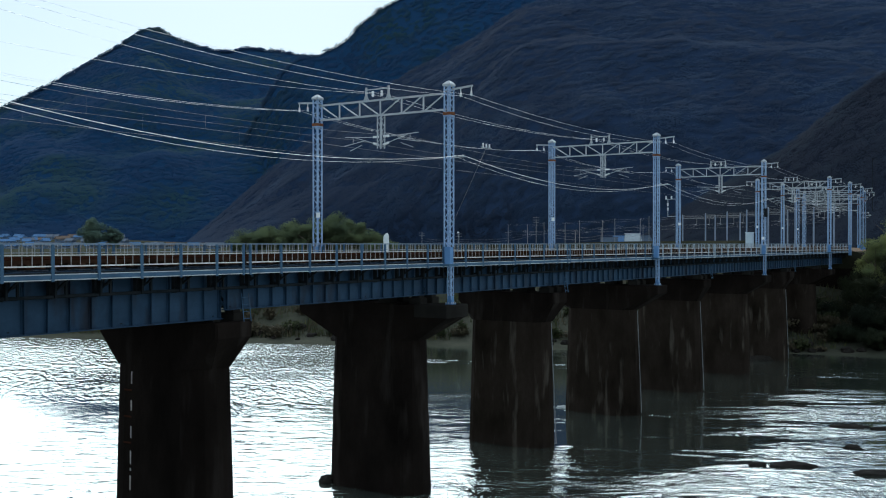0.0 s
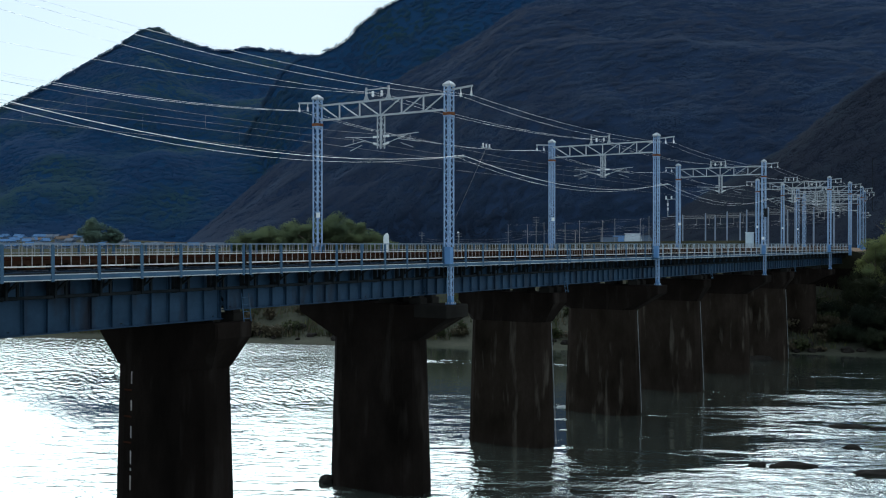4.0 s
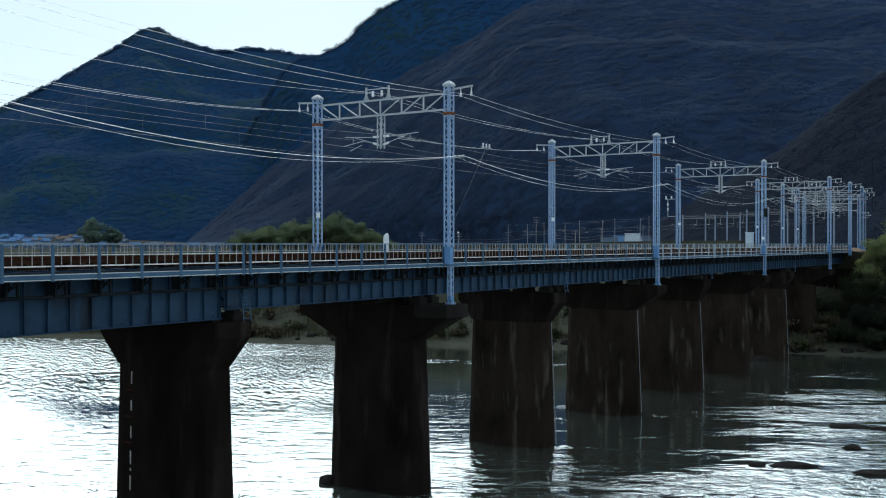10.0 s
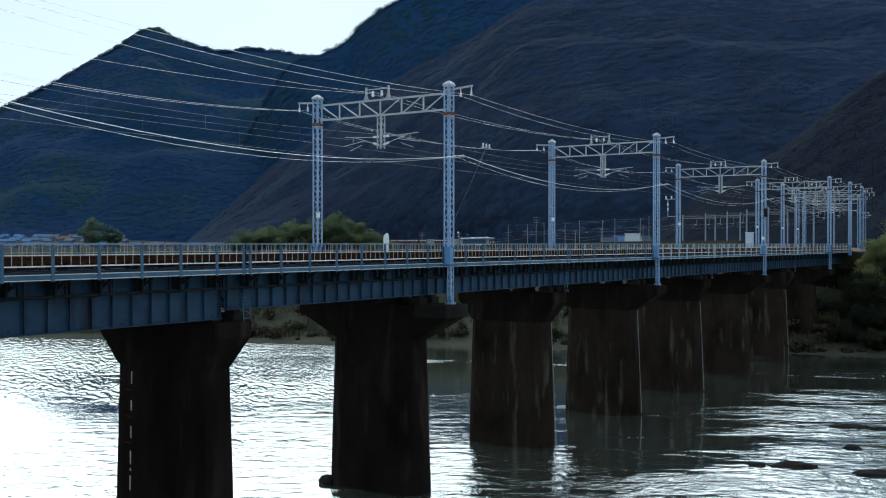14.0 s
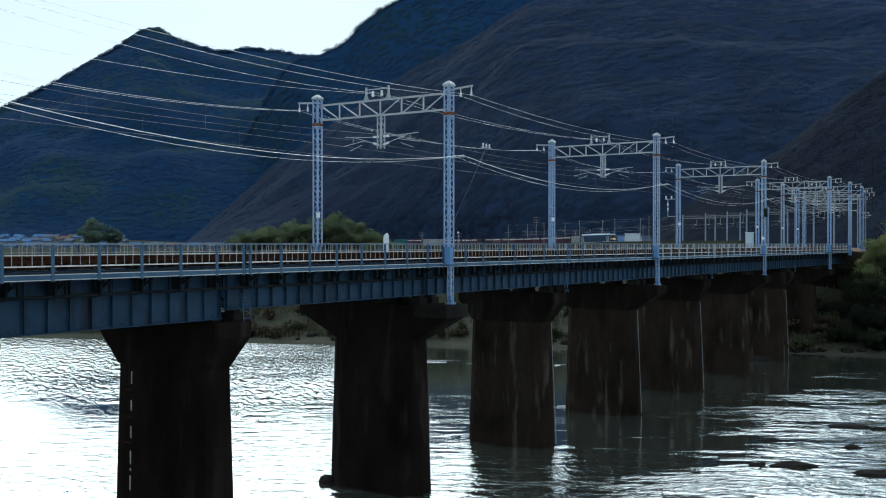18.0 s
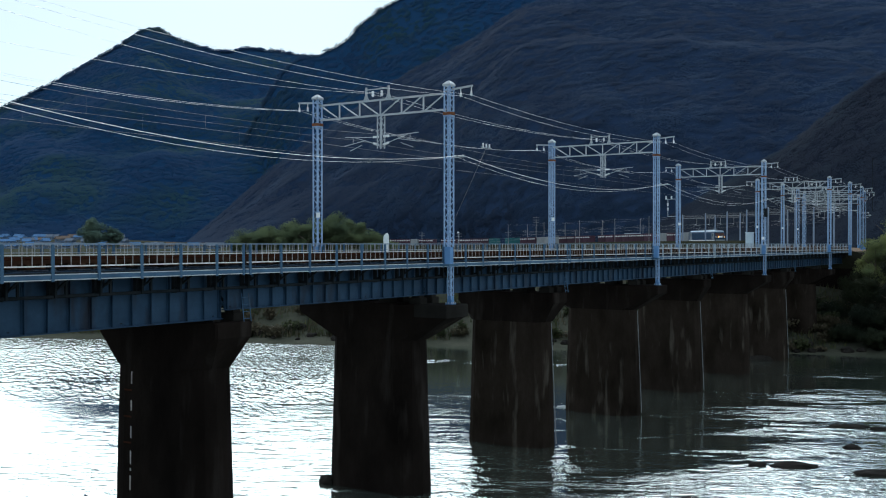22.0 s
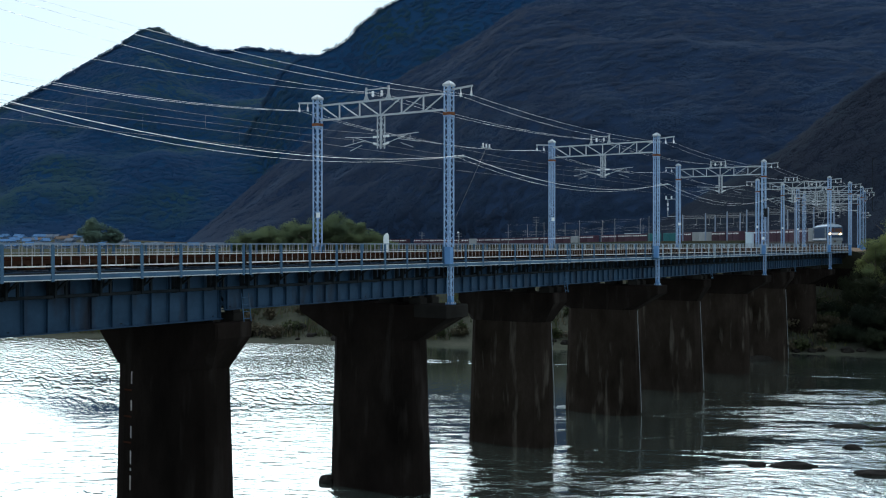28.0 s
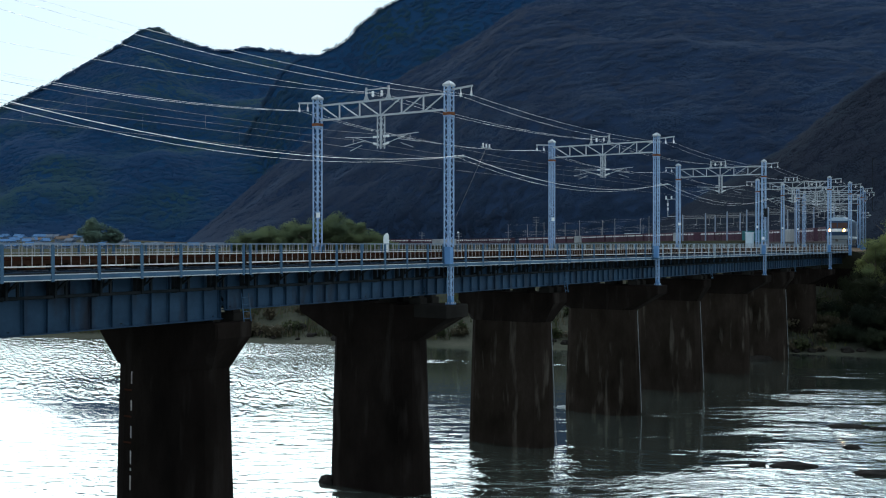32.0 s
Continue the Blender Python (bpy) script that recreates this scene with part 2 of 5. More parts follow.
    h = op("ADD", h, op("ADD", op("MULTIPLY", op("MULTIPLY", chop, 0.17), short), op("MULTIPLY", op("MULTIPLY", tiny, 0.022), op("ADD", short, 0.14))))
    bp = nt.nodes.new("ShaderNodeBump")
    bp.inputs["Strength"].default_value, bp.inputs["Distance"].default_value = 1.0, 1.0
    nt.links.new(h, bp.inputs["Height"])
    nt.links.new(bp.outputs[0], bs.inputs["Normal"])
    nt.links.new(bp.outputs[0], bs.inputs["Coat Normal"])
    glint = nt.nodes.new("ShaderNodeBsdfGlossy")
    glint.inputs["Color"].default_value, glint.inputs["Roughness"].default_value = (0.91, 0.945, 0.90, 1), 0.03
    nt.links.new(bp.outputs[0], glint.inputs["Normal"])
    shine = nt.nodes.new("ShaderNodeMixShader")
    tilt = nt.nodes.new("ShaderNodeLayerWeight")             # wave flanks turned to the eye mirror less
    tilt.inputs["Blend"].default_value = 0.5
    nt.links.new(bp.outputs[0], tilt.inputs["Normal"])
    nt.links.new(ramp(tilt.outputs["Facing"], 0.48, 0.62, 0.05, 0.80), shine.inputs[0])
    nt.links.new(bs.outputs[0], shine.inputs[1])
    nt.links.new(glint.outputs[0], shine.inputs[2])
    nt.links.new(shine.outputs[0], nt.nodes["Material Output"].inputs["Surface"])
    return mt


STEEL = surface("grey_blue_paint", (0.0428, 0.09487, 0.1661), (0.08562, 0.1627, 0.2591), 0.55, 0.0, 0.7, 9, 0.1, 0.35, streak=((0.07133, 0.04066, 0.02658), (1.2, 1.2, 0.25), 0.62), spec=0.12)
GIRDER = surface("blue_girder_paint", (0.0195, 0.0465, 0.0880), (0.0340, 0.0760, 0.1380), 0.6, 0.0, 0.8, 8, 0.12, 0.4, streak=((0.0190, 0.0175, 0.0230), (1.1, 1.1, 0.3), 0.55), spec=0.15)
GALV = surface("galvanised_steel", (0.35, 0.385, 0.42), (0.47, 0.505, 0.54), 0.4, 0.0, 0.9, 12, 0.05, 0.3, streak=((0.1531, 0.1169, 0.08984), (3, 3, 0.6), 0.66))
LEGBLUE = surface("blue_mast_paint", (0.23, 0.35, 0.56), (0.38, 0.51, 0.72), 0.45, 0.0, 0.9, 12, 0.05, 0.3, streak=((0.154, 0.1616, 0.1763), (3, 3, 0.6), 0.68), spec=0.3)
FOOTBLUE = surface("bright_blue_paint", (0.10, 0.22, 0.44), (0.16, 0.31, 0.56), 0.5, 0.0, 0.9, 12, 0.05, 0.3, streak=((0.10, 0.07, 0.05), (3, 3, 0.6), 0.66), spec=0.2)
# worn rail paint, its colour warmed to carry the glint of bright sky
WARMRAIL = surface("worn_warm_lit_paint", (0.56, 0.52, 0.50), (0.82, 0.77, 0.74), 0.45, 0.0, 1.2, 12, 0.1, 0.4, streak=((0.30, 0.15, 0.10), (2, 2, 1), 0.62))
RUST = surface("rust", (0.032, 0.012, 0.008), (0.075, 0.030, 0.018), 0.85, 0.0, 2.0, 20, 0.3, 0.5, spec=0.0)
CLAMP = surface("orange_rust", (0.13, 0.050, 0.026), (0.24, 0.105, 0.058), 0.85, 0.0, 2.0, 20, 0.3, 0.5, spec=0.0)
# far-side handrail: a darker copy of the paint, its shade put into the colour
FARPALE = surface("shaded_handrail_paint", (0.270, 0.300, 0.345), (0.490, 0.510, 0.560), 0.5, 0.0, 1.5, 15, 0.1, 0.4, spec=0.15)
PALE = surface("weathered_handrail_paint", (0.46, 0.46, 0.48), (0.70, 0.71, 0.73), 0.4, 0.1, 1.5, 15, 0.1, 0.4, streak=((0.2916, 0.1216, 0.06783), (2, 2, 1), 0.6))
TOPRAIL = surface("scuffed_top_rail_paint", (0.12, 0.17, 0.24), (0.27, 0.33, 0.40), 0.45, 0.0, 1.2, 12, 0.1, 0.4, spec=0.3)
PALEPOST = surface("pale_grey_post_paint", (0.26, 0.33, 0.41), (0.46, 0.53, 0.60), 0.5, 0.0, 1.0, 12, 0.1, 0.4, streak=((0.16, 0.10, 0.07), (2, 2, 1), 0.62), spec=0.2)
BARS = surface("weathered_baluster_paint", (0.28, 0.26, 0.26), (0.48, 0.45, 0.44), 0.5, 0.0, 1.5, 15, 0.1, 0.4, streak=((0.24, 0.11, 0.07), (2, 2, 1), 0.56), spec=0.2)
SLEEPER = surface("creosoted_timber", (0.02263, 0.01397, 0.01054), (0.0679, 0.03657, 0.02318), 0.9, 0.0, 1.0, 14, 0.3, 0.5, per=0.35, spec=0.0)
DARKSTEEL = surface("near_black_steel", (0.01257, 0.01672, 0.02031), (0.03145, 0.03584, 0.04099), 0.8, 0.0, 1.0, 10, 0.1, 0.4, spec=0.0)
CONCRETE = surface("near_black_concrete", (0.0060, 0.0045, 0.0039), (0.0200, 0.0148, 0.0126), 0.95, 0.0, 0.55, 7, 0.35, 0.4, stretch=(1, 1, 0.45), streak=((0.036, 0.029, 0.025), (1.2, 1.2, 0.2), 0.56), spec=0.02)
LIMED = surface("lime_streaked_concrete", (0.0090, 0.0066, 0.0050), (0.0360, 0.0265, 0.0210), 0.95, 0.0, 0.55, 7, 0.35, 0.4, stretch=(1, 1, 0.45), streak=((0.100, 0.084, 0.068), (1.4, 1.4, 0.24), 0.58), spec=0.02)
PIPE = surface("weathered_grey_pipe", (0.13, 0.13, 0.14), (0.26, 0.26, 0.27), 0.6, 0.0, 0.8, 9, 0.1, 0.5, spec=0.2)
CAPSTONE = surface("grey_concrete", (0.013, 0.012, 0.011), (0.034, 0.031, 0.028), 0.9, 0.0, 0.4, 7, 0.3, 0.4, spec=0.0)
COPPER = surface("copper_wire", (0.90, 0.86, 0.84), (0.95, 0.93, 0.92), 0.35, 0.45, 1.0, 10, 0.0, 0.2)
DULLWIRE = surface("dull_wire", (0.195, 0.195, 0.2048), (0.312, 0.312, 0.3217), 0.45, 0.7, 1.0, 10, 0.0, 0.2)
PORCELAIN = surface("white_porcelain", (0.84, 0.86, 0.87), (0.84, 0.86, 0.87), 0.2, 0.0, 2.0, 20, 0.0, 0.15)
MARK = surface("worn_white_marking", (0.2096, 0.1791, 0.1561), (0.6705, 0.5974, 0.566), 0.8, 0.0, 2.0, 14, 0.1, 0.6, spec=0.05)
BALLAST = surface("ballast", (0.1885, 0.1344, 0.09662), (0.3773, 0.2688, 0.1933), 0.95, 0.0, 1.5, 25, 0.8, 0.8, spec=0.0)
EARTH = surface("grassy_earth", (0.036, 0.041, 0.029), (0.115, 0.110, 0.084), 0.95, 0.0, 0.12, 3.0, 0.8, 0.6, spec=0.0)
BERM = surface("rough_dark_turf", (0.022, 0.025, 0.016), (0.062, 0.056, 0.040), 0.95, 0.0, 0.12, 3.0, 0.8, 0.6, spec=0.0)
ROCK = surface("dark_rock", (0.01257, 0.01095, 0.009763), (0.04191, 0.03583, 0.03124), 0.85, 0.0, 0.8, 6, 0.6, 0.5, spec=0.06)
# hill soils and woods: the blue of distant haze is mixed into their colours
WOODS = surface("hazed_forest_floor", (0.0140, 0.0460, 0.1080), (0.0180, 0.0500, 0.1120), 0.95, 0.0, 0.03, 0.5, 0.5, 0.6, spec=0.0)
HILLSIDE = surface("hazed_hillside", (0.0185, 0.0335, 0.0700), (0.0275, 0.0455, 0.0890), 0.95, 0.0, 0.02, 0.35, 0.4, 0.6, spec=0.0)
FIR = leafy("hazed_evergreen_foliage", (0.0120, 0.0430, 0.1090), (0.0140, 0.0465, 0.1130), (0.0190, 0.0560, 0.0740), 0.010, 0.53, 0.8)
BARE = leafy("hazed_bare_woods", (0.0160, 0.0290, 0.0600), (0.0190, 0.0325, 0.0650), (0.0235, 0.0440, 0.0850), 0.022, 0.52, 0.85)
THICKET = leafy("dark_hazed_thicket", (0.0130, 0.0195, 0.0360), (0.0155, 0.0225, 0.0400), (0.0165, 0.0270, 0.0440), 0.04, 0.53, 0.85)
THICKET_SOIL = surface("dark_hazed_soil", (0.0150, 0.0195, 0.0330), (0.0190, 0.0240, 0.0390), 0.95, 0.0, 0.02, 0.35, 0.4, 0.6, spec=0.0)
BAMBOO = leafy("yellow_green_foliage", (0.150, 0.190, 0.088), (0.180, 0.220, 0.104), (0.125, 0.170, 0.095), 0.15, 0.55, 0.85)
BUSHY = leafy("dark_green_foliage", (0.050, 0.062, 0.028), (0.105, 0.108, 0.042), (0.030, 0.038, 0.021), 0.12, 0.5)
# BUSHY darkened for the lower bank trees: the shade they stand in is colour here
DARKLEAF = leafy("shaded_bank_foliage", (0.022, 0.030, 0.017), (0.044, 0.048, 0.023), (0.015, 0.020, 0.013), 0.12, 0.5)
SOFTGREEN = leafy("soft_green_foliage", (0.130, 0.180, 0.125), (0.175, 0.225, 0.140), (0.105, 0.160, 0.130), 0.12, 0.5, 0.7)
BANKLEAF = leafy("bright_bank_foliage", (0.185, 0.215, 0.075), (0.300, 0.310, 0.105), (0.125, 0.155, 0.070), 0.15, 0.55)
BARK = surface("bark", (0.1257, 0.09954, 0.07808), (0.2934, 0.2189, 0.1756), 0.95, 0.0, 1.0, 10, 0.5, 0.5)
WATER = river("river_water")

# ---------------------------------------------------------------- ground, river, hills
WATER_Z = -12.05
FLOW = Vector((0.932, 0.363, 0.0))          # the river runs from behind the bridge towards the eye's right


def inland(x, y):
    """Distance behind the far waterline."""
    return (y - 0.39 * x - 80.0) * 0.9317


def ease(a, b, t):
    t = min(1.0, max(0.0, (t - a) / (b - a)))
    return t * t * (3 - 2 * t)


def ground_z(x, y):
    q = inland(x, y)
    lump = noise.noise((x * 0.06, y * 0.06, 0.0)) + 0.5 * noise.noise((x * 0.2, y * 0.2, 3.0))
    if q > -60:
        z = -14.0 + 2.2 * ease(-12, 1.0, q) + 2.6 * ease(0, 9, q) + 7.9 * ease(6, 34, q)
        z += lump * (0.45 * ease(-6, 3, q) + 0.3 * ease(10, 30, q)) * (1 - 0.6 * ease(30, 60, q))
    else:
        z = -14.0 + 7.0 * ease(-96, -111, q) + 6.3 * ease(-109, -121, q)
    return z


def terrace_z(x, y):
    """Height of the terraces that the village climbs at the mountain's foot."""
    d = -0.5497 * (x - EYE.x) + 0.8354 * (y - EYE.y)
    u = 0.8354 * (x - EYE.x) + 0.5497 * (y - EYE.y)
    return 6.5 * ease(600, 860, d) * ease(-0.27, -0.31, u / max(d, 1.0))


def spaced(near, far, fine, coarse):
    """Coordinates that are close together near the middle and wide apart far out."""
    out, t, step = [], 0.0, fine
    while t < far:
        out.append(t)
        step = fine if t < near else min(coarse, step * 1.25)
        t += step
    return sorted({-v for v in out + [far]} | set(out + [far]))


def build_ground():
    xs, ys = [v - 20 for v in spaced(70, 3000, 2.0, 300)], [v + 40 for v in spaced(95, 3000, 2.0, 300)]
    f = Form()
    f.add([(x, y, ground_z(x, y) + terrace_z(x, y)) for y in ys for x in xs],
          [(j * len(xs) + i, j * len(xs) + i + 1, (j + 1) * len(xs) + i + 1, (j + 1) * len(xs) + i) for j in range(len(ys) - 1) for i in range(len(xs) - 1)])
    thing("ground", f, EARTH, "grassy river bank and valley floor", "ground", kind="structure", smooth=True)


def build_water():
    f = Form()
    n, m = 40, 14
    f.add([(-450 + 900 * i / n, -70 + 140 * j / m, 0) for j in range(m + 1) for i in range(n + 1)],
          [(j * (n + 1) + i, j * (n + 1) + i + 1, (j + 1) * (n + 1) + i + 1, (j + 1) * (n + 1) + i) for j in range(m) for i in range(n)])
    return thing("water", f, WATER, "grey rippled river water flowing under the bridge", "river", kind="structure", at=(0, 28, WATER_Z))


def spline(points, n):
    """n points evenly along a smooth curve through the given ones."""
    p = np.array(points, float)
    p = np.vstack([2 * p[0] - p[1], p, 2 * p[-1] - p[-2]])
    out = []
    for i in range(1, len(p) - 2):
        for t in np.arange(0, 1, 0.05):
            a, b, c, d = p[i - 1:i + 3]
            out.append(0.5 * (2 * b + (c - a) * t + (2 * a - 5 * b + 4 * c - d) * t ** 2 + (3 * b - a - 3 * c + d) * t ** 3))
    out = np.array(out + [p[-2]])
    s = np.concatenate([[0], np.cumsum(np.linalg.norm(np.diff(out, axis=0), axis=1))])
    q = np.linspace(0, s[-1], n)
    return np.stack([np.interp(q, s, out[:, k]) for k in range(out.shape[1])], 1)


def icosphere(level):
    bm = bmesh.new()
    bmesh.ops.create_icosphere(bm, subdivisions=level, radius=1.0)
    v = np.array([p.co[:] for p in bm.verts])
    bm.faces.ensure_lookup_table()
    f = np.array([[p.index for p in q.verts] for q in bm.faces])
    bm.free()
    return v, f


def bulk_mesh(name, verts, tris, mt):
    me = bpy.data.meshes.new(name)
    me.vertices.add(len(verts))
    me.vertices.foreach_set("co", verts.astype(np.float32).ravel())
    me.loops.add(tris.size)
    me.loops.foreach_set("vertex_index", tris.astype(np.int32).ravel())
    me.polygons.add(len(tris))
    me.polygons.foreach_set("loop_start", np.arange(0, tris.size, 3, dtype=np.int32))
    me.polygons.foreach_set("loop_total", np.full(len(tris), 3, np.int32))
    me.materials.append(mt)
    me.update()
    me.validate()
    return me


def slope_grid(ridge, foot, nu, ns, gully, seed, fall=0.9, lumps=0.0):
    """The surface of a hill, from its foot up to its ridge and a little down behind it."""
    r, b = spline(ridge, nu), spline(foot, nu)
    grid = np.zeros((nu, ns, 3))
    for j in range(ns):
        s = j / (ns - 1) * 1.25
        up = min(s, 1.0) ** fall - 1.6 * max(0.0, s - 1.0)
        grid[:, j, :2] = b[:, :2] + (r[:, :2] - b[:, :2]) * s
        grid[:, j, 2] = b[:, 2] - 4 + (r[:, 2] - b[:, 2] + 4) * up
    for i in range(nu):
        for j in range(ns):
            s = j / (ns - 1) * 1.25
            x, y = grid[i, j, :2]
            k = 4 * min(s, 1) * (1 - min(s, 1)) + 0.03
            ridgy = 1 - 2 * math.sqrt(noise.noise((x * 0.006 + seed, y * 0.006, 0.3)) ** 2 + 0.03)
            k *= min(1.0, i / (0.16 * nu), (nu - 1 - i) / (0.06 * nu))
            grid[i, j, 2] += gully * k * (0.7 * ridgy - 0.4 + 0.6 * noise.noise((x * 0.013, y * 0.013, seed * 1.0)))
            grid[i, j, 2] += lumps * min(1.0, k * 3) * (noise.noise((x * 0.034, y * 0.034, seed + 0.5)) + 0.6 * noise.noise((x * 0.075, y * 0.075, seed + 0.7)))
    return grid


def build_hill(label, ridge, foot, nu, ns, gully, seed, trees, size, mt, kinds, soil, fall=0.9, crest=1.0, lumps=0.0):
    g = slope_grid(ridge, foot, nu, ns, gully, seed, fall, lumps)
    f = Form()
    f.add(g.reshape(-1, 3).tolist(), [(i * ns + j, (i + 1) * ns + j, (i + 1) * ns + j + 1, i * ns + j + 1) for i in range(nu - 1) for j in range(ns - 1)])
    thing("hill", f, soil, "dark wooded " + label, "hill", kind="structure", smooth=True)
    rng = np.random.default_rng(seed + 50)
    u, s = rng.uniform(0, nu - 1.001, trees), (rng.uniform(0, 1, trees) ** 1.1) * (ns - 1) * 0.86
    rim = int(trees * 0.10) if crest > 1 else 0                                  # a closer row along the skyline
    s[:rim] = (ns - 1) * (0.8 + rng.normal(0, 0.006, rim))
    i, j = u.astype(int), np.minimum(s.astype(int), ns - 2)
    a, b = (u - i)[:, None], (s - j)[:, None]
    at = g[i, j] * (1 - a) * (1 - b) + g[i + 1, j] * a * (1 - b) + g[i, j + 1] * (1 - a) * b + g[i + 1, j + 1] * a * b
    d = rng.uniform(size[0], size[1], trees) * np.exp(rng.normal(0, 0.18, trees))
    k = kinds[0]
    u = rng.normal(0, 1, (trees, k, 3))
    u /= np.linalg.norm(u, axis=2)[:, :, None]
    u[:, :, 2] = np.abs(u[:, :, 2]) * 1.25 - 0.25
    lie = np.cross(np.gradient(g, axis=0), np.gradient(g, axis=1))
    lie *= np.sign(lie[:, :, 2:3]) / (np.linalg.norm(lie, axis=2)[:, :, None] + 1e-9)
    up = lie[i, j][:, None, :]
    off = u * (d / 2)[:, None, None] * rng.uniform(0.55, 1.1, (trees, k))[:, :, None]
    flat = np.where(np.arange(trees) < rim, 0.0, 0.85)[:, None, None]      # closed canopy on the slopes, single crowns against the sky
    off = off - up * (off * up).sum(2)[:, :, None] * flat
    c = at[:, None, :] + off + up * (d * 0.12)[:, None, None]
    out = (spline(foot, nu) - spline(ridge, nu))[i] * np.array([1, 1, 0])           # crowns lean their leaves down the slope
    out /= np.linalg.norm(out, axis=1)[:, None]
    face = u * 0.22 + up + out[:, None, :] * 0.25 + rng.normal(0, 0.09, u.shape)
    face /= np.linalg.norm(face, axis=2)[:, :, None]
    e1 = np.cross(face, rng.normal(0, 1, u.shape))
    e1 /= np.linalg.norm(e1, axis=2)[:, :, None] + 1e-9
    e2 = np.cross(face, e1)
    lone = np.where(np.arange(trees) < rim, crest, 1.0)
    r = ((d * lone)[:, None] * kinds[1] * rng.uniform(0.6, 1.3, (trees, k)))[:, :, None]
    w = np.stack([c - e1 * r * 0.6, c + e1 * r * 0.6, c + e2 * r], 2).reshape(-1, 3)
    ob = new("woodland", bulk_mesh("woodland", w, np.arange(len(w)).reshape(-1, 3), mt))
    tagged(ob, "dense trees covering the " + label, "forest", kind="stuff")


def build_hills():
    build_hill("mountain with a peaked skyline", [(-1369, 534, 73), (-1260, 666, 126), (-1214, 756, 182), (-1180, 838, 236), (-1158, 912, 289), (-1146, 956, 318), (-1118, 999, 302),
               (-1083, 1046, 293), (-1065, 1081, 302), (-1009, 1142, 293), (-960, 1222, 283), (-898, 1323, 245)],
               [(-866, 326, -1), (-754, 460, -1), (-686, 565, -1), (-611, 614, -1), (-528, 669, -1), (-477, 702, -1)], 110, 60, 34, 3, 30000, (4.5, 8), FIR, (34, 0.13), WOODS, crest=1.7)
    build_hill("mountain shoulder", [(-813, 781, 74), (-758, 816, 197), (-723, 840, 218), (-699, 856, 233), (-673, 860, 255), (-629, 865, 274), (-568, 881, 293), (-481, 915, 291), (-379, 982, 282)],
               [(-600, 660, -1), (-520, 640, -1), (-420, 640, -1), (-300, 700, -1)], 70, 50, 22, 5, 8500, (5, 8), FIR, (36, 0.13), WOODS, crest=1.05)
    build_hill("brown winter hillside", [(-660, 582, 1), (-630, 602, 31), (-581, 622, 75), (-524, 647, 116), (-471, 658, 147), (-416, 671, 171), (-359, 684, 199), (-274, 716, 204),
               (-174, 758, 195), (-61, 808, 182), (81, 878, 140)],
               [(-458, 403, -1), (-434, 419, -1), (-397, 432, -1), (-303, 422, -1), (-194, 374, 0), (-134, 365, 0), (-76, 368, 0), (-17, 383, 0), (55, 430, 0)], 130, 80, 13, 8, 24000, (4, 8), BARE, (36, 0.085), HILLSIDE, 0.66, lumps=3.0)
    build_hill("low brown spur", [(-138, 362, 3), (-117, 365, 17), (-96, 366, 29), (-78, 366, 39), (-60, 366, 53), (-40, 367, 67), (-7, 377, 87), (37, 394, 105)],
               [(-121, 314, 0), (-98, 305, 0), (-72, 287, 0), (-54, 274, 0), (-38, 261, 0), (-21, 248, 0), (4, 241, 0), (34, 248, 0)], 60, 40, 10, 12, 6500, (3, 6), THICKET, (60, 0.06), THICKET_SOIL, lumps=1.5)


build_ground()
RIVER = build_water()
build_hills()

# ---------------------------------------------------------------- the bridge
PORTAL_W = 8.77
TRACKS = (-2.5, -6.3)
PITCH = 14.3
SPANS = [(-28.6, -14.3, -2.05)] + [(-14.3 + PITCH * i, -14.3 + PITCH * (i + 1), -1.71) for i in range(8)]   # start, end, underside
PIERS = [-28.6] + [-14.3 + PITCH * i for i in range(8)]


def stadium(cx, half, r, z, k=7):
    """An outline with straight flanks and round ends, long across the bridge."""
    out = []
    for e in (1, -1):
        for i in range(k + 1):
            a = -math.pi / 2 + math.pi * i / k
            out.append((cx + e * (half - r) + e * r * math.cos(a), e * r * math.sin(a), z))
    return out


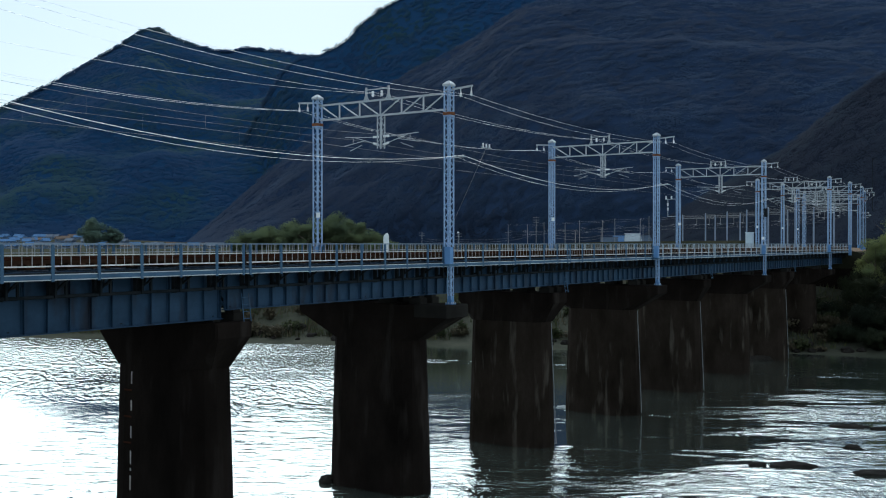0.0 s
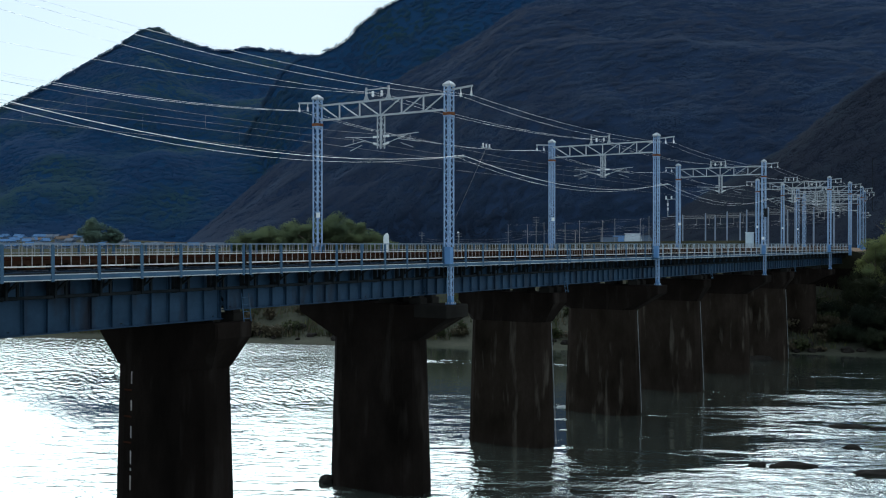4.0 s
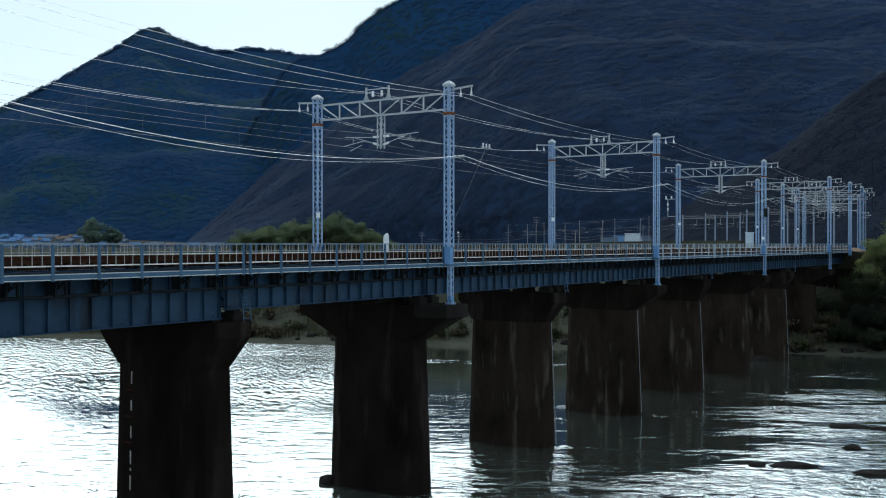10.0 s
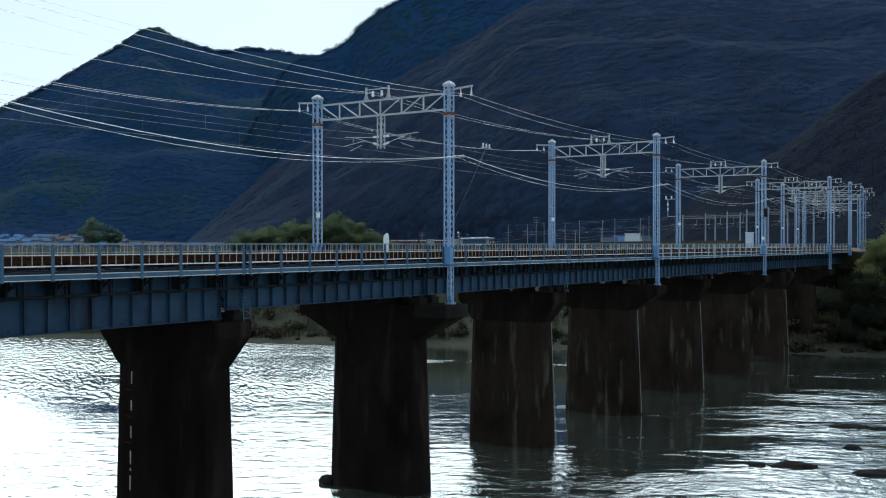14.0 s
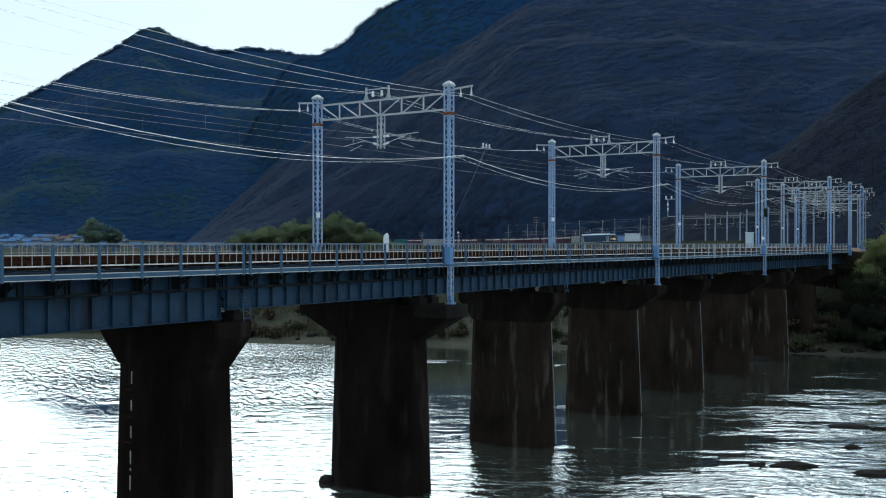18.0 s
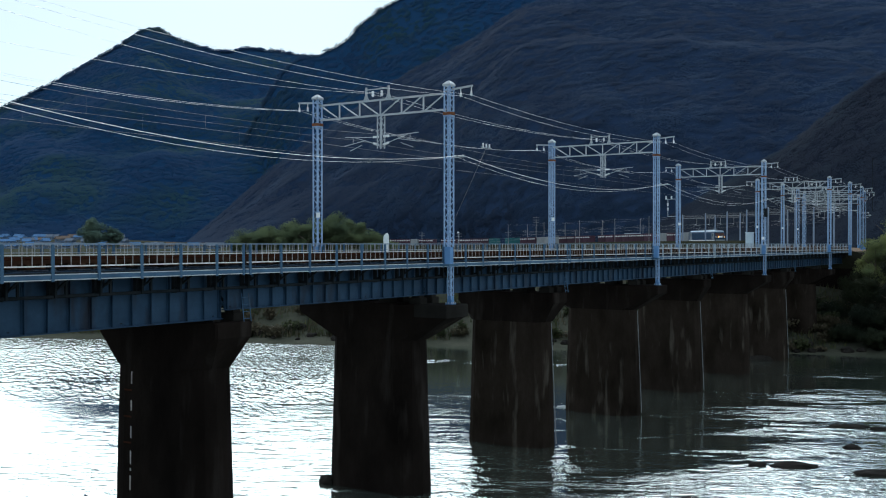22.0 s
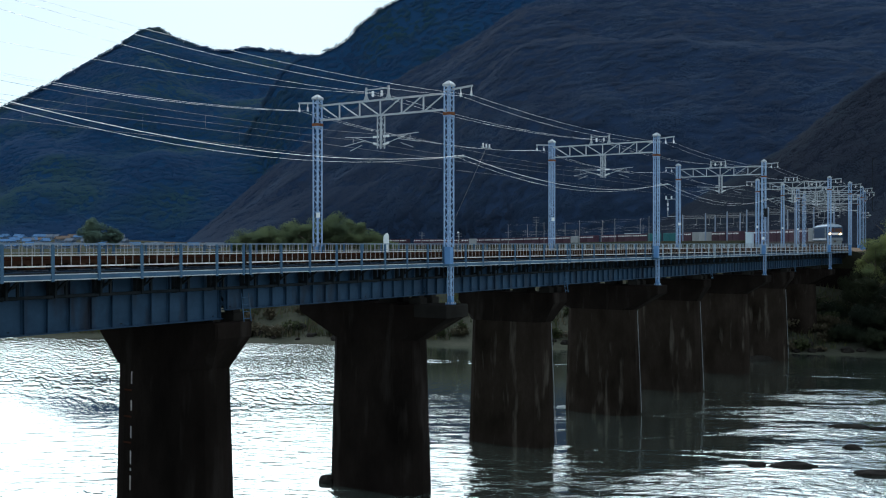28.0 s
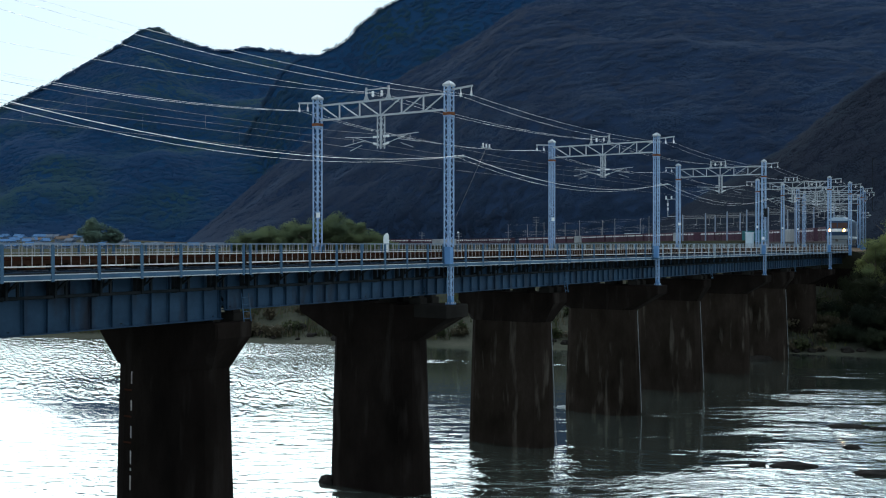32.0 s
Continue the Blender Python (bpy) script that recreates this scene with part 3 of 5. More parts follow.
def build_pier(y, wide, marks=(), pipe=False, stone=None):
    pier = base("bridge_pier", -4.4, y, WATER_Z, "dark stained concrete bridge pier standing in the river", "bridge pier", "piers of the railway bridge")
    low = -2.6
    shaft = Form()
    top, bottom = -4.05 - WATER_Z, low
    k = 6
    shaft.loft([stadium(0, 3.12 + (2.78 - 3.12) * i / k, 1.32 + (1.1 - 1.32) * i / k, bottom + (top - bottom) * i / k) for i in range(k + 1)])
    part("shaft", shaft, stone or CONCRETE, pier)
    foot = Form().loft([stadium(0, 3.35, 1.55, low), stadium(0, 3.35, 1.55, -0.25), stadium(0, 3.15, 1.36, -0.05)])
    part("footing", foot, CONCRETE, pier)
    h = 4.9 if wide else 3.55
    cap = Form()
    z1, z2, z3 = -4.05 - WATER_Z, -2.78 - WATER_Z, -2.15 - WATER_Z
    def block(hx, hy, z, b=0.06):
        return [(-hx + b, -hy, z), (hx - b, -hy, z), (hx, -hy + b, z), (hx, hy - b, z), (hx - b, hy, z), (-hx + b, hy, z), (-hx, hy - b, z), (-hx, -hy + b, z)]
    cap.loft([block(2.76, 1.1, z1, 0.6), block(h, 1.0, z2, 0.1), block(h, 1.0, z3 - 0.05), block(h - 0.04, 0.96, z3)])
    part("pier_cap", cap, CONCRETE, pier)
    for t in TRACKS:
        for g in (-0.95, 0.95):
            for e in (-0.55, 0.55):
                lift = 0.43 if not (y == PIERS[1] and e < 0) and y > -20 else 0.08
                p = Form().soft_box(-0.38, -0.3, 0, 0.38, 0.3, lift - 0.1, 0.03).box(-0.24, -0.2, lift - 0.1, 0.24, 0.2, lift + 0.005)
                part("bearing_block", p, CAPSTONE, pier, at=(t + g + 4.4, e, z3))
    if wide and y < 20:                                      # the wide caps end in a paler slab that carries a portal leg
        part("cap_slab", Form().soft_box(2.9, -1.03, z2 - 0.02, h + 0.04, 1.03, z3 + 0.004, 0.05), CAPSTONE, pier, "weathered grey concrete slab")
    if pipe:
        run = Form().rod((3.10, 0.33, 0.15), (2.77, 0.28, top - 0.1), 0.032, 8)
        for z in (2.2, 5.2):
            run.box(3.06 - 0.041 * z, 0.26, z - 0.02, 3.14 - 0.041 * z, 0.38, z + 0.02)
        part("drain_pipe", run, PIPE, pier, "pale drain pipe down the pier's end")
    for mx, mz, w, h, mt in marks:
        k = (mz - WATER_Z - low) / (top - low)
        r = 1.32 + (1.1 - 1.32) * k + 0.012 - (0.12 if abs(mx) > 1.9 else 0)
        part("gauge_mark", Form().box(mx - w / 2, -r, mz - WATER_Z - h / 2, mx + w / 2, -r + 0.1, mz - WATER_Z + h / 2), mt, pier, "painted water gauge mark")
    return pier


def build_span(y0, y1, under, x):
    """One plate-girder span that carries one track."""
    span = base("girder_span", x, y0, 0, "blue painted riveted plate girder span", "bridge girder", "girder spans of the railway bridge")
    n = y1 - y0 - 0.12
    top = -0.12
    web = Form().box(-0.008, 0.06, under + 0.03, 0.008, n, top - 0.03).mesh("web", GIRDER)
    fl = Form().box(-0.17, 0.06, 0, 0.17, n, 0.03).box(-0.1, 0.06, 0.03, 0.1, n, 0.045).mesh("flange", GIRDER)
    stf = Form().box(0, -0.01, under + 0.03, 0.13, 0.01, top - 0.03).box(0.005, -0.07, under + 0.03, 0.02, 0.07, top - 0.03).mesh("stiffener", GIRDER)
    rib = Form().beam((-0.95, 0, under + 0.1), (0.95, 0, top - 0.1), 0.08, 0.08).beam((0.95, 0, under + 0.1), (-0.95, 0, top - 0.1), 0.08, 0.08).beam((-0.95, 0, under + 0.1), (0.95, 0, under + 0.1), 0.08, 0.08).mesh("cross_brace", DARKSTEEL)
    for k in range(int(n / 3.6) + 1):
        part("cross_brace", rib, None, span, at=(0, 0.4 + k * (n - 0.8) / int(n / 3.6), 0))
    for g in (-0.95, 0.95):
        part("web", web, None, span, at=(g, 0, 0))
        part("top_flange", fl, None, span, at=(g, 0, top - 0.03))
        part("bottom_flange", fl, None, span, at=(g, 0, under - 0.012))
    if x > -4:
        m = round(n / 0.9)
        for k in range(m + 1):
            part("stiffener", stf, None, span, at=(0.955, 0.16 + k * (n - 0.25) / m, 0))
    return span


def build_track_on_bridge(x):
    track = base("bridge_track", x, -28.6, 0.07, "rusty rails on dark timber sleepers", "railway track", kind="structure")
    y1 = 129.3
    tie = Form().soft_box(-1.15, -0.1, 0.0, 1.15, 0.1, 0.17, 0.012).mesh("sleeper", SLEEPER)
    for k in range(int(y1 / 0.52)):
        part("sleeper", tie, None, track, at=(0, 0.3 + k * 0.52, 0.04))
    for g in (-0.566, 0.566):
        r = Form()
        prof = [(-0.065, 0), (0.065, 0), (0.065, 0.012), (0.01, 0.03), (0.01, 0.12), (0.034, 0.13), (0.034, 0.16), (-0.034, 0.16), (-0.034, 0.13), (-0.01, 0.12), (-0.01, 0.03), (-0.065, 0.012)]
        r.loft([[(g + a, y, 0.22 + b) for a, b in prof] for y in (0, y1)])
        part("rail", r, RUST, track, "rusty rail")
        s = g * 0.72
        q = Form().loft([[(s + a * 0.8, y, 0.22 + b * 0.85) for a, b in prof] for y in (0, y1)])
        part("guard_rail", q, RUST, track)
    for g in (-1.02, 1.02):
        part("edge_timber", Form().box(g - 0.07, 0, 0.215, g + 0.07, y1, 0.33), SLEEPER, track)


def build_walkway(y0, y1, x, side):
    """A walkway on brackets outside a girder; side +1 towards the eye."""
    n = y1 - y0
    w = base("walkway", x, y0, 0, "steel walkway on brackets beside the track", "walkway", "walkways of the bridge")
    e = side
    part("deck_plate", Form().box(min(0, -0.9 * e), 0.02, -0.05, max(0, -0.9 * e), n - 0.02, 0.0), DARKSTEEL, w)
    part("edge_beam", Form().box(-0.04, 0.02, -0.2, 0.04, n - 0.02, -0.06), STEEL, w)
    if side > 0:
        part("edge_strip", Form().box(0.0, 0.02, -0.235, 0.045, n - 0.02, -0.205).box(0.0, 0.02, -0.06, 0.05, n - 0.02, -0.03), PALE, w, "pale strips along the beam's edges")
    m = max(2, round(n / 1.79))
    br = Form()
    d = -1.12 * e
    br.beam((0, 0, -0.13), (d, 0, -0.13), 0.07, 0.12).beam((0, 0, -0.18), (d, 0, -0.84), 0.06, 0.06).beam((d * 0.5, 0, -0.14), (d * 0.5, 0, -0.54), 0.05, 0.05)
    br.beam((d * 0.94, 0, -0.13), (d * 0.94, 0, -0.9), 0.12, 0.16).beam((d * 0.6, 0.36, -0.2), (d * 0.6, 0.36, -0.84), 0.08, 0.08).beam((d * 0.6, 0, -0.55), (d * 0.6, 0.36, -0.42), 0.04, 0.04).beam((d * 0.6, -0.08, -0.2), (d * 0.6, -0.08, -0.84), 0.08, 0.2)
    br = br.mesh("bracket", DARKSTEEL)
    for k in range(m):
        part("bracket", br, None, w, at=(0, (k + 0.5) * n / m, 0))
    part("conduit", Form().rod((d * 0.62, 0, -0.80), (d * 0.62, n, -0.80), 0.06, 8), DARKSTEEL, w, "dark service pipe")
    h = base("handrail", x, y0, 0, "weathered pale grey steel handrail with thin bars" if y0 > 20 else "weathered blue steel handrail with thin pale bars", "handrail", "handrails of the bridge")
    far = y0 > 20                                            # the farther spans have paler grey posts and thinner bars
    po = Form().box(-0.035, -0.035, -0.28, 0.035, 0.035, 0.93).box(0.035 * e - 0.008, -0.055, -0.28, 0.035 * e + 0.008, 0.055, 0.9).mesh("post", PALEPOST if far else STEEL)
    thin = 0.006 if far else 0.0095
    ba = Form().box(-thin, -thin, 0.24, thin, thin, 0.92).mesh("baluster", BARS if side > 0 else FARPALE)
    gap = n / m
    for k in range(m):
        y = 0.25 + k * gap
        part("post", po, None, h, at=(0.02 * e, y, 0))
        for i in range(1, 5):
            part("baluster", ba, None, h, at=(0, y + i * gap / 5, 0))
    part("post", po, None, h, at=(0.02 * e, n - 0.12, 0))
    part("top_rail", Form().box(-0.04, 0.1, 0.92, 0.04, n - 0.06, 0.965), TOPRAIL, h)
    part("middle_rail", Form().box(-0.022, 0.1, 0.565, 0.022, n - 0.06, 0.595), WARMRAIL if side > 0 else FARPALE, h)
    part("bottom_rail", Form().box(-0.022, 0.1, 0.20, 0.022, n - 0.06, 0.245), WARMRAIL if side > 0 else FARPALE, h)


def build_ladder(y):
    l = base("pier_ladder", -0.75, y, -2.15, "short pale steel ladder standing on a pier cap", "ladder", "ladders at the piers")
    for e in (-0.2, 0.2):
        part("stile", Form().beam((0.15, e, 0.0), (0, e, 1.12), 0.026, 0.026), STEEL, l)
    rg = Form().rod((0, -0.2, 0), (0, 0.2, 0), 0.012, 6).mesh("rung", STEEL)
    for k in range(4):
        part("rung", rg, None, l, at=(0.15 - 0.134 * (0.12 + 0.28 * k), 0, 0.12 + 0.28 * k))


for py in PIERS:
    gauge = ()
    if py == PIERS[1]:
        gauge = [(-1.28, z, 0.07, h, MARK) for z, h in ((-4.6, 0.5), (-5.75, 0.42), (-6.85, 0.5), (-7.9, 0.55), (-8.4, 0.12), (-8.95, 0.6))] + [(-1.5, z, 0.45, 0.07, RUST) for z in (-5.12, -6.22, -7.3)]
    elif py == PIERS[2]:
        gauge = [(-1.95, z, 0.08, h, MARK) for z, h in ((-10.4, 0.5), (-11.3, 0.35))]
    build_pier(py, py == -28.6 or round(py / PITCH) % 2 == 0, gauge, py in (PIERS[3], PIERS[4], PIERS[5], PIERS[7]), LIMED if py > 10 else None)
for s0, s1, under in SPANS:
    for tx in TRACKS:
        build_span(s0, s1, under, tx)
    build_walkway(s0, s1, -0.3, 1)
    build_walkway(s0, s1, -8.5, -1)
for tx in TRACKS:
    build_track_on_bridge(tx)
for y in (-14.3, 14.3, 42.9, 71.5):
    build_ladder(y + 0.45)


# ---------------------------------------------------------------- catenary portals
def lattice(f, x, y, z0, z1, s, pitch, bar=0.06, lace=0.03):
    """Four corner angles with zigzag lacing on all four faces."""
    h = s / 2
    for a in (-h, h):
        for b in (-h, h):
            f.box(x + a - bar / 2, y + b - bar / 2, z0, x + a + bar / 2, y + b + bar / 2, z1)
    n = max(1, round((z1 - z0) / pitch))
    step = (z1 - z0) / n
    for k in range(n):
        e = 1 if k % 2 else -1
        p, q = z0 + k * step, z0 + (k + 1) * step
        for d in (-h, h):
            f.beam((x - h * e, y + d, p), (x + h * e, y + d, q), lace * (1.0 if d < 0 else 0.5), lace * 0.35, up=(0, 1, 0))
            f.beam((x + d, y - h * e, p), (x + d, y + h * e, q), lace * (1.0 if d > 0 else 0.5), lace * 0.35, up=(1, 0, 0))
    return f


def insulator(f, p, n=3, r=0.075, h=0.07, axis=(0, 0, 1)):
    prof = [(0, 0.025)]
    for k in range(n):
        z = k * h
        prof += [(z + 0.01, r * 0.5), (z + h * 0.55, r), (z + h * 0.75, r * 0.95), (z + h, 0.03)]
    return f.turned(p, axis, prof, 10)


def build_portal(width=PORTAL_W, stub=True, tall=1.0):
    p = base("catenary_portal", 0, 0, 0, "blue lattice steel portal with a galvanised truss beam", "catenary portal", "catenary portals along the line")
    W = width
    for x, side in ((0.0, 1), (-W, -1)):
        leg = lattice(Form(), x, 0, 0.8, 9.02, 0.34, 0.29, 0.062, 0.034)
        leg.box(x - 0.22, -0.22, 7.46, x + 0.22, 0.22, 7.52).box(x - 0.21, -0.21, 8.8, x + 0.21, 0.21, 8.84)
        lg = part("leg", leg, LEGBLUE, p)
        part("leg_foot", Form().soft_box(x - 0.175, -0.175, -0.1 if stub else -0.6, x + 0.175, 0.175, 0.8, 0.02), FOOTBLUE, lg)
        part("cap", Form().loft([[(x + a * k, b * k, z) for a, b in ((-1, -1), (1, -1), (1, 1), (-1, 1))] for k, z in ((0.24, 9.02), (0.24, 9.12), (0.19, 9.16), (0.05, 9.29))]), GALV, lg)
        part("clamp", Form().box(x - 0.225, -0.225, 7.525, x + 0.225, 0.225, 7.68), CLAMP, lg, "rusty clamp band")
        if stub:
            sx = x + 0.1 * side
            st = lattice(Form(), sx, 0, -2.12, -0.05, 0.21, 0.33, 0.042, 0.03)
            part("leg_stub", st, LEGBLUE, lg)
            shoe = part("base_plate", Form().box(sx - 0.2, -0.2, -2.15, sx + 0.2, 0.2, -2.11).loft([[(sx + u * k, v * k, z) for u, v in ((-1, -1), (1, -1), (1, 1), (-1, 1))] for k, z in ((0.14, -2.11), (0.115, -1.72))]), FOOTBLUE, lg)
            for u, v in ((-0.17, -0.17), (0.0, -0.17), (0.17, -0.17), (0.17, 0.0), (0.17, 0.17)):
                part("bolt", Form().rod((sx + u, v, -2.11), (sx + u, v, -2.03), 0.022, 6), PALE, shoe)
            if side > 0:
                part("leg_platform", Form().box(x - 0.28, -0.42, -0.2, x + 0.3, -0.36, -0.08).box(x - 0.28, 0.36, -0.2, x + 0.3, 0.42, -0.08).box(x + 0.24, -0.36, -0.2, x + 0.3, 0.36, -0.08), STEEL, p)
        # outer arm with two insulators
        arm = Form().beam((x + 0.2 * side, 0, 8.84), (x + 1.42 * side, 0, 8.92), 0.07, 0.09)
        ar = part("side_arm", arm, GALV, p)
        for d in (0.72, 1.34):
            part("insulator", insulator(Form().rod((x + d * side, 0, 8.4), (x + d * side, 0, 8.9), 0.02), (x + d * side, 0, 8.42)), PORCELAIN, ar)
        if side > 0:
            low = part("lower_arm", Form().beam((x + 0.2, 0, 5.34), (x + 1.0, 0, 5.38), 0.06, 0.06), GALV, p)
            for d in (0.35, 0.85):
                part("insulator", insulator(Form(), (x + d, 0, 5.40), 1, 0.06), PORCELAIN, low)
    # truss beam
    z0, z1 = 7.84, 8.66
    inner = W - 0.36
    for z, nm in ((z0, "bottom_chord"), (z1, "top_chord")):
        part(nm, Form().box(-W + 0.18, -0.05, z - 0.045, -0.18, 0.05, z + 0.045), GALV, p)
    for k in range(1, 6):
        x = -0.18 - inner * k / 6
        part("truss_upright", Form().box(x - 0.034, -0.03, z0 + 0.045, x + 0.034, 0.03, z1 - 0.045), GALV, p)
    for k in range(6):
        a, b = -0.18 - inner * k / 6, -0.18 - inner * (k + 1) / 6
        p0, p1 = (z1, z0) if k < 3 else (z0, z1)
        part("truss_diagonal", Form().beam((a - 0.05, -0.012, p0), (b + 0.05, -0.012, p1), 0.05, 0.06), GALV, p)
        part("gusset", Form().box(b - 0.11, -0.042, p1 - 0.06, b + 0.11, -0.032, p1 + 0.06), GALV, p)
    # insulator stands on the beam
    for x in (-W / 2 + 0.55, -W / 2 - 0.95):
        st = Form().beam((x, 0, z1), (x, 0, z1 + 0.72), 0.09, 0.09)
        for e in (-0.18, 0.18):
            st.beam((x + e, 0, z1), (x, 0, z1 + 0.4), 0.04, 0.04)
        part("insulator_stand", st, GALV, p)
    bar = part("stand_bar", Form().beam((-W / 2 + 0.55, 0, z1 + 0.6), (-W / 2 - 0.95, 0, z1 + 0.6), 0.05, 0.05), GALV, p)
    for x in (-W / 2 + 0.1, -W / 2 - 0.5):
        part("insulator", insulator(Form(), (x, 0, z1 + 0.2), 3, 0.09, 0.1), PORCELAIN, bar)
    # drop post with bracket arms over both tracks
    x = -W / 2 + 0.05
    part("drop_post", lattice(Form(), x, 0, 6.05, 7.8, 0.28, 0.3, 0.045, 0.03), GALV, p)
    for e in (-1, 1):
        arm = Form().rod((x + 0.55 * e, 0, 6.68), (x + 2.45 * e, 0, 6.78), 0.02).rod((x + 0.5 * e, 0, 6.36), (x + 1.75 * e, 0, 6.72), 0.02)
        arm.rod((x + 2.5 * e, 0, 6.3), (x + 1.15 * e, 0, 6.52), 0.018).rod((x + 2.1 * e, 0, 6.02), (x + 1.3 * e, 0, 6.3), 0.018).rod((x + 1.9 * e, 0, 6.4), (x + 1.9 * e, 0, 6.75), 0.016)
        a = part("bracket_arm", arm, GALV, p)
        for z, w in ((6.70, (0.99, 0, 0.03)), (6.26, (0.95, 0, 0.3))):
            f = Form()
            insulator(f, (x + 0.14 * e, 0, z - 0.02), 4, 0.07, 0.1, (w[0] * e, 0, w[2]))
            part("insulator", f, PORCELAIN, a)
    return p


PORTAL = build_portal()
PORTAL_AT = [(0.0, 28.6 * i, 0.0) for i in range(4)] + [(-0.15, 98.6, 1.0), (-0.9, 110.5, 6.0), (-2.9, 123.3, 11.0), (-6.5, 137.5, 16.0)]
for x, y, turn in [(0.0, -28.6, 0.0)] + PORTAL_AT[1:4]:
    copy_thing(PORTAL, pose(x, y, 0, 0, 0, turn))
LAND_PORTAL = build_portal(stub=False)
LAND_PORTAL.matrix_basis = pose(PORTAL_AT[4][0], PORTAL_AT[4][1], 0, 0, 0, PORTAL_AT[4][2])
for x, y, turn in PORTAL_AT[5:]:
    copy_thing(LAND_PORTAL, pose(x, y, 0, 0, 0, turn))


def wire(name, p, q, sag, r, mt, label, group, n=14):
    p, q = Vector(p), Vector(q)
    f = Form()
    rings = []
    d = (q - p).normalized()
    s = d.cross(Vector((0, 0, 1))).normalized()
    u = s.cross(d)
    for k in range(n + 1):
        t = k / n
        c = p.lerp(q, t) - Vector((0, 0, 4 * sag * t * (1 - t)))
        rings.append([c + (s * math.cos(a) + u * math.sin(a)) * r for a in (0.3, 1.557, 2.814, 4.07, 5.327)])
    f.loft(rings)
    return thing(name, f, mt, label, "wire", group)


def portal_point(i, x, z):
    px, py, turn = PORTAL_AT[i] if i >= 0 else (0.0, -28.6, 0.0)
    return pose(px, py, 0, 0, 0, turn) @ Vector((x, 0, z))


for i in range(-1, 7):
    L = (portal_point(i + 1, 0, 0) - portal_point(i, 0, 0)).length / 28.6
    k = L * L
    first = i < 0
    feeder, earth = "bright copper feeder wire overhead", "thin copper earth wire overhead"
    # place across the line, height, sag; the same at the portal behind the eye, whose arms stand a little otherwise
    for x, z, sag, x0, z0, sag0, r, label in ((1.34, 8.46, 0.42, 1.35, 8.47, 0.467, 0.0060, feeder), (0.72, 8.46, 0.56, 0.76, 8.525, 0.64, 0.0060, feeder),
                                              (-10.11, 8.48, 0.66, -10.05, 8.62, 0.71, 0.0064, feeder), (-9.6, 8.46, 0.70, -9.55, 8.60, 0.70, 0.0064, feeder),
                                              (-4.1, 8.96, 0.46, -3.82, 9.75, 0.77, 0.0062, feeder), (-5.0, 9.04, 0.44, -5.16, 8.44, 0.51, 0.0055, earth),
                                              (0.85, 5.44, 0.98, 0.93, 5.57, 0.98, 0.0105, "bright sagging signal cable below the feeders"),
                                              (0.35, 5.42, 1.10, 0.41, 5.54, 1.10, 0.0058, "thin sagging signal wire below the feeders")):
        wire("overhead_wire", portal_point(i, x0 if first else x, z0 if first else z), portal_point(i + 1, x, z), sag0 if first else sag * k, r, COPPER, label, "wires between the portals")
    for x in (-2.5, -6.3):
        a, b = portal_point(i, x, 6.62), portal_point(i + 1, x, 6.62)
        slack = (0.45 if x > -4 else 0.12) * k
        wire("messenger_wire", a, b, slack, 0.0058, DULLWIRE, "messenger wire above a track", "catenary wires")
        c, d = portal_point(i, x, 5.62), portal_point(i + 1, x, 5.62)
        wire("contact_wire", c, d, 0.0, 0.0062, DULLWIRE, "contact wire above a track", "catenary wires", 2)
        n = max(2, round(5 * L))
        for j in range(n):
            t = (j + 0.5) / n
            up = a.lerp(b, t) - Vector((0, 0, 4 * slack * t * (1 - t)))
            thing("dropper", Form().rod(c.lerp(d, t), up, 0.0035, 3), DULLWIRE, "dropper between messenger and contact wire", "wire", "droppers")

# ---------------------------------------------------------------- far bank: line, masts, houses, growth
KNOTS = [(-2.5, 60.0), (-2.5, 82.0), (-2.75, 98.0), (-3.3, 109.0), (-6.5, 128.0), (-14.1, 155.0), (-25.0, 179.5), (-39.4, 202.5), (-58.0, 223.7), (-79.4, 243.0), (-104.7, 258.8), (-132.0, 271.0), (-162.7, 280.0),
         (-195.0, 284.5), (-225.0, 290.0), (-253.0, 304.0), (-280.0, 328.0), (-315.0, 365.0), (-400.0, 470.0), (-470.0, 556.0), (-560.0, 665.0), (-640.0, 763.0)]
LINE = spline(KNOTS, 1600)
RUN = np.concatenate([[0], np.cumsum(np.linalg.norm(np.diff(LINE, axis=0), axis=1))])


def along(s):
    return Vector((float(np.interp(s, RUN, LINE[:, 0])), float(np.interp(s, RUN, LINE[:, 1])), 0.0))


def run_at(x, y):
    return float(RUN[np.argmin((LINE[:, 0] - x) ** 2 + (LINE[:, 1] - y) ** 2)])


S_GRADE = (run_at(-70.0, 235.0), run_at(-190.0, 284.0))


def rail_z(s):
    return 0.45 - 1.4 * ease(S_GRADE[0], S_GRADE[1], s)


def side_of(s):
    """Unit vector to the left of the way that leads off the bridge."""
    d = (along(s + 0.5) - along(s - 0.5)).normalized()
    return Vector((-d.y, d.x, 0))


def ribbon(s0, s1, step, shape):
    f = Form()
    rings = []
    s = s0
    while s <= s1:
        c, l = along(s), side_of(s)
        z = rail_z(s)
        rings.append([c + l * a + Vector((0, 0, z + b)) for a, b in shape])
        s += step
    return f.loft(rings)


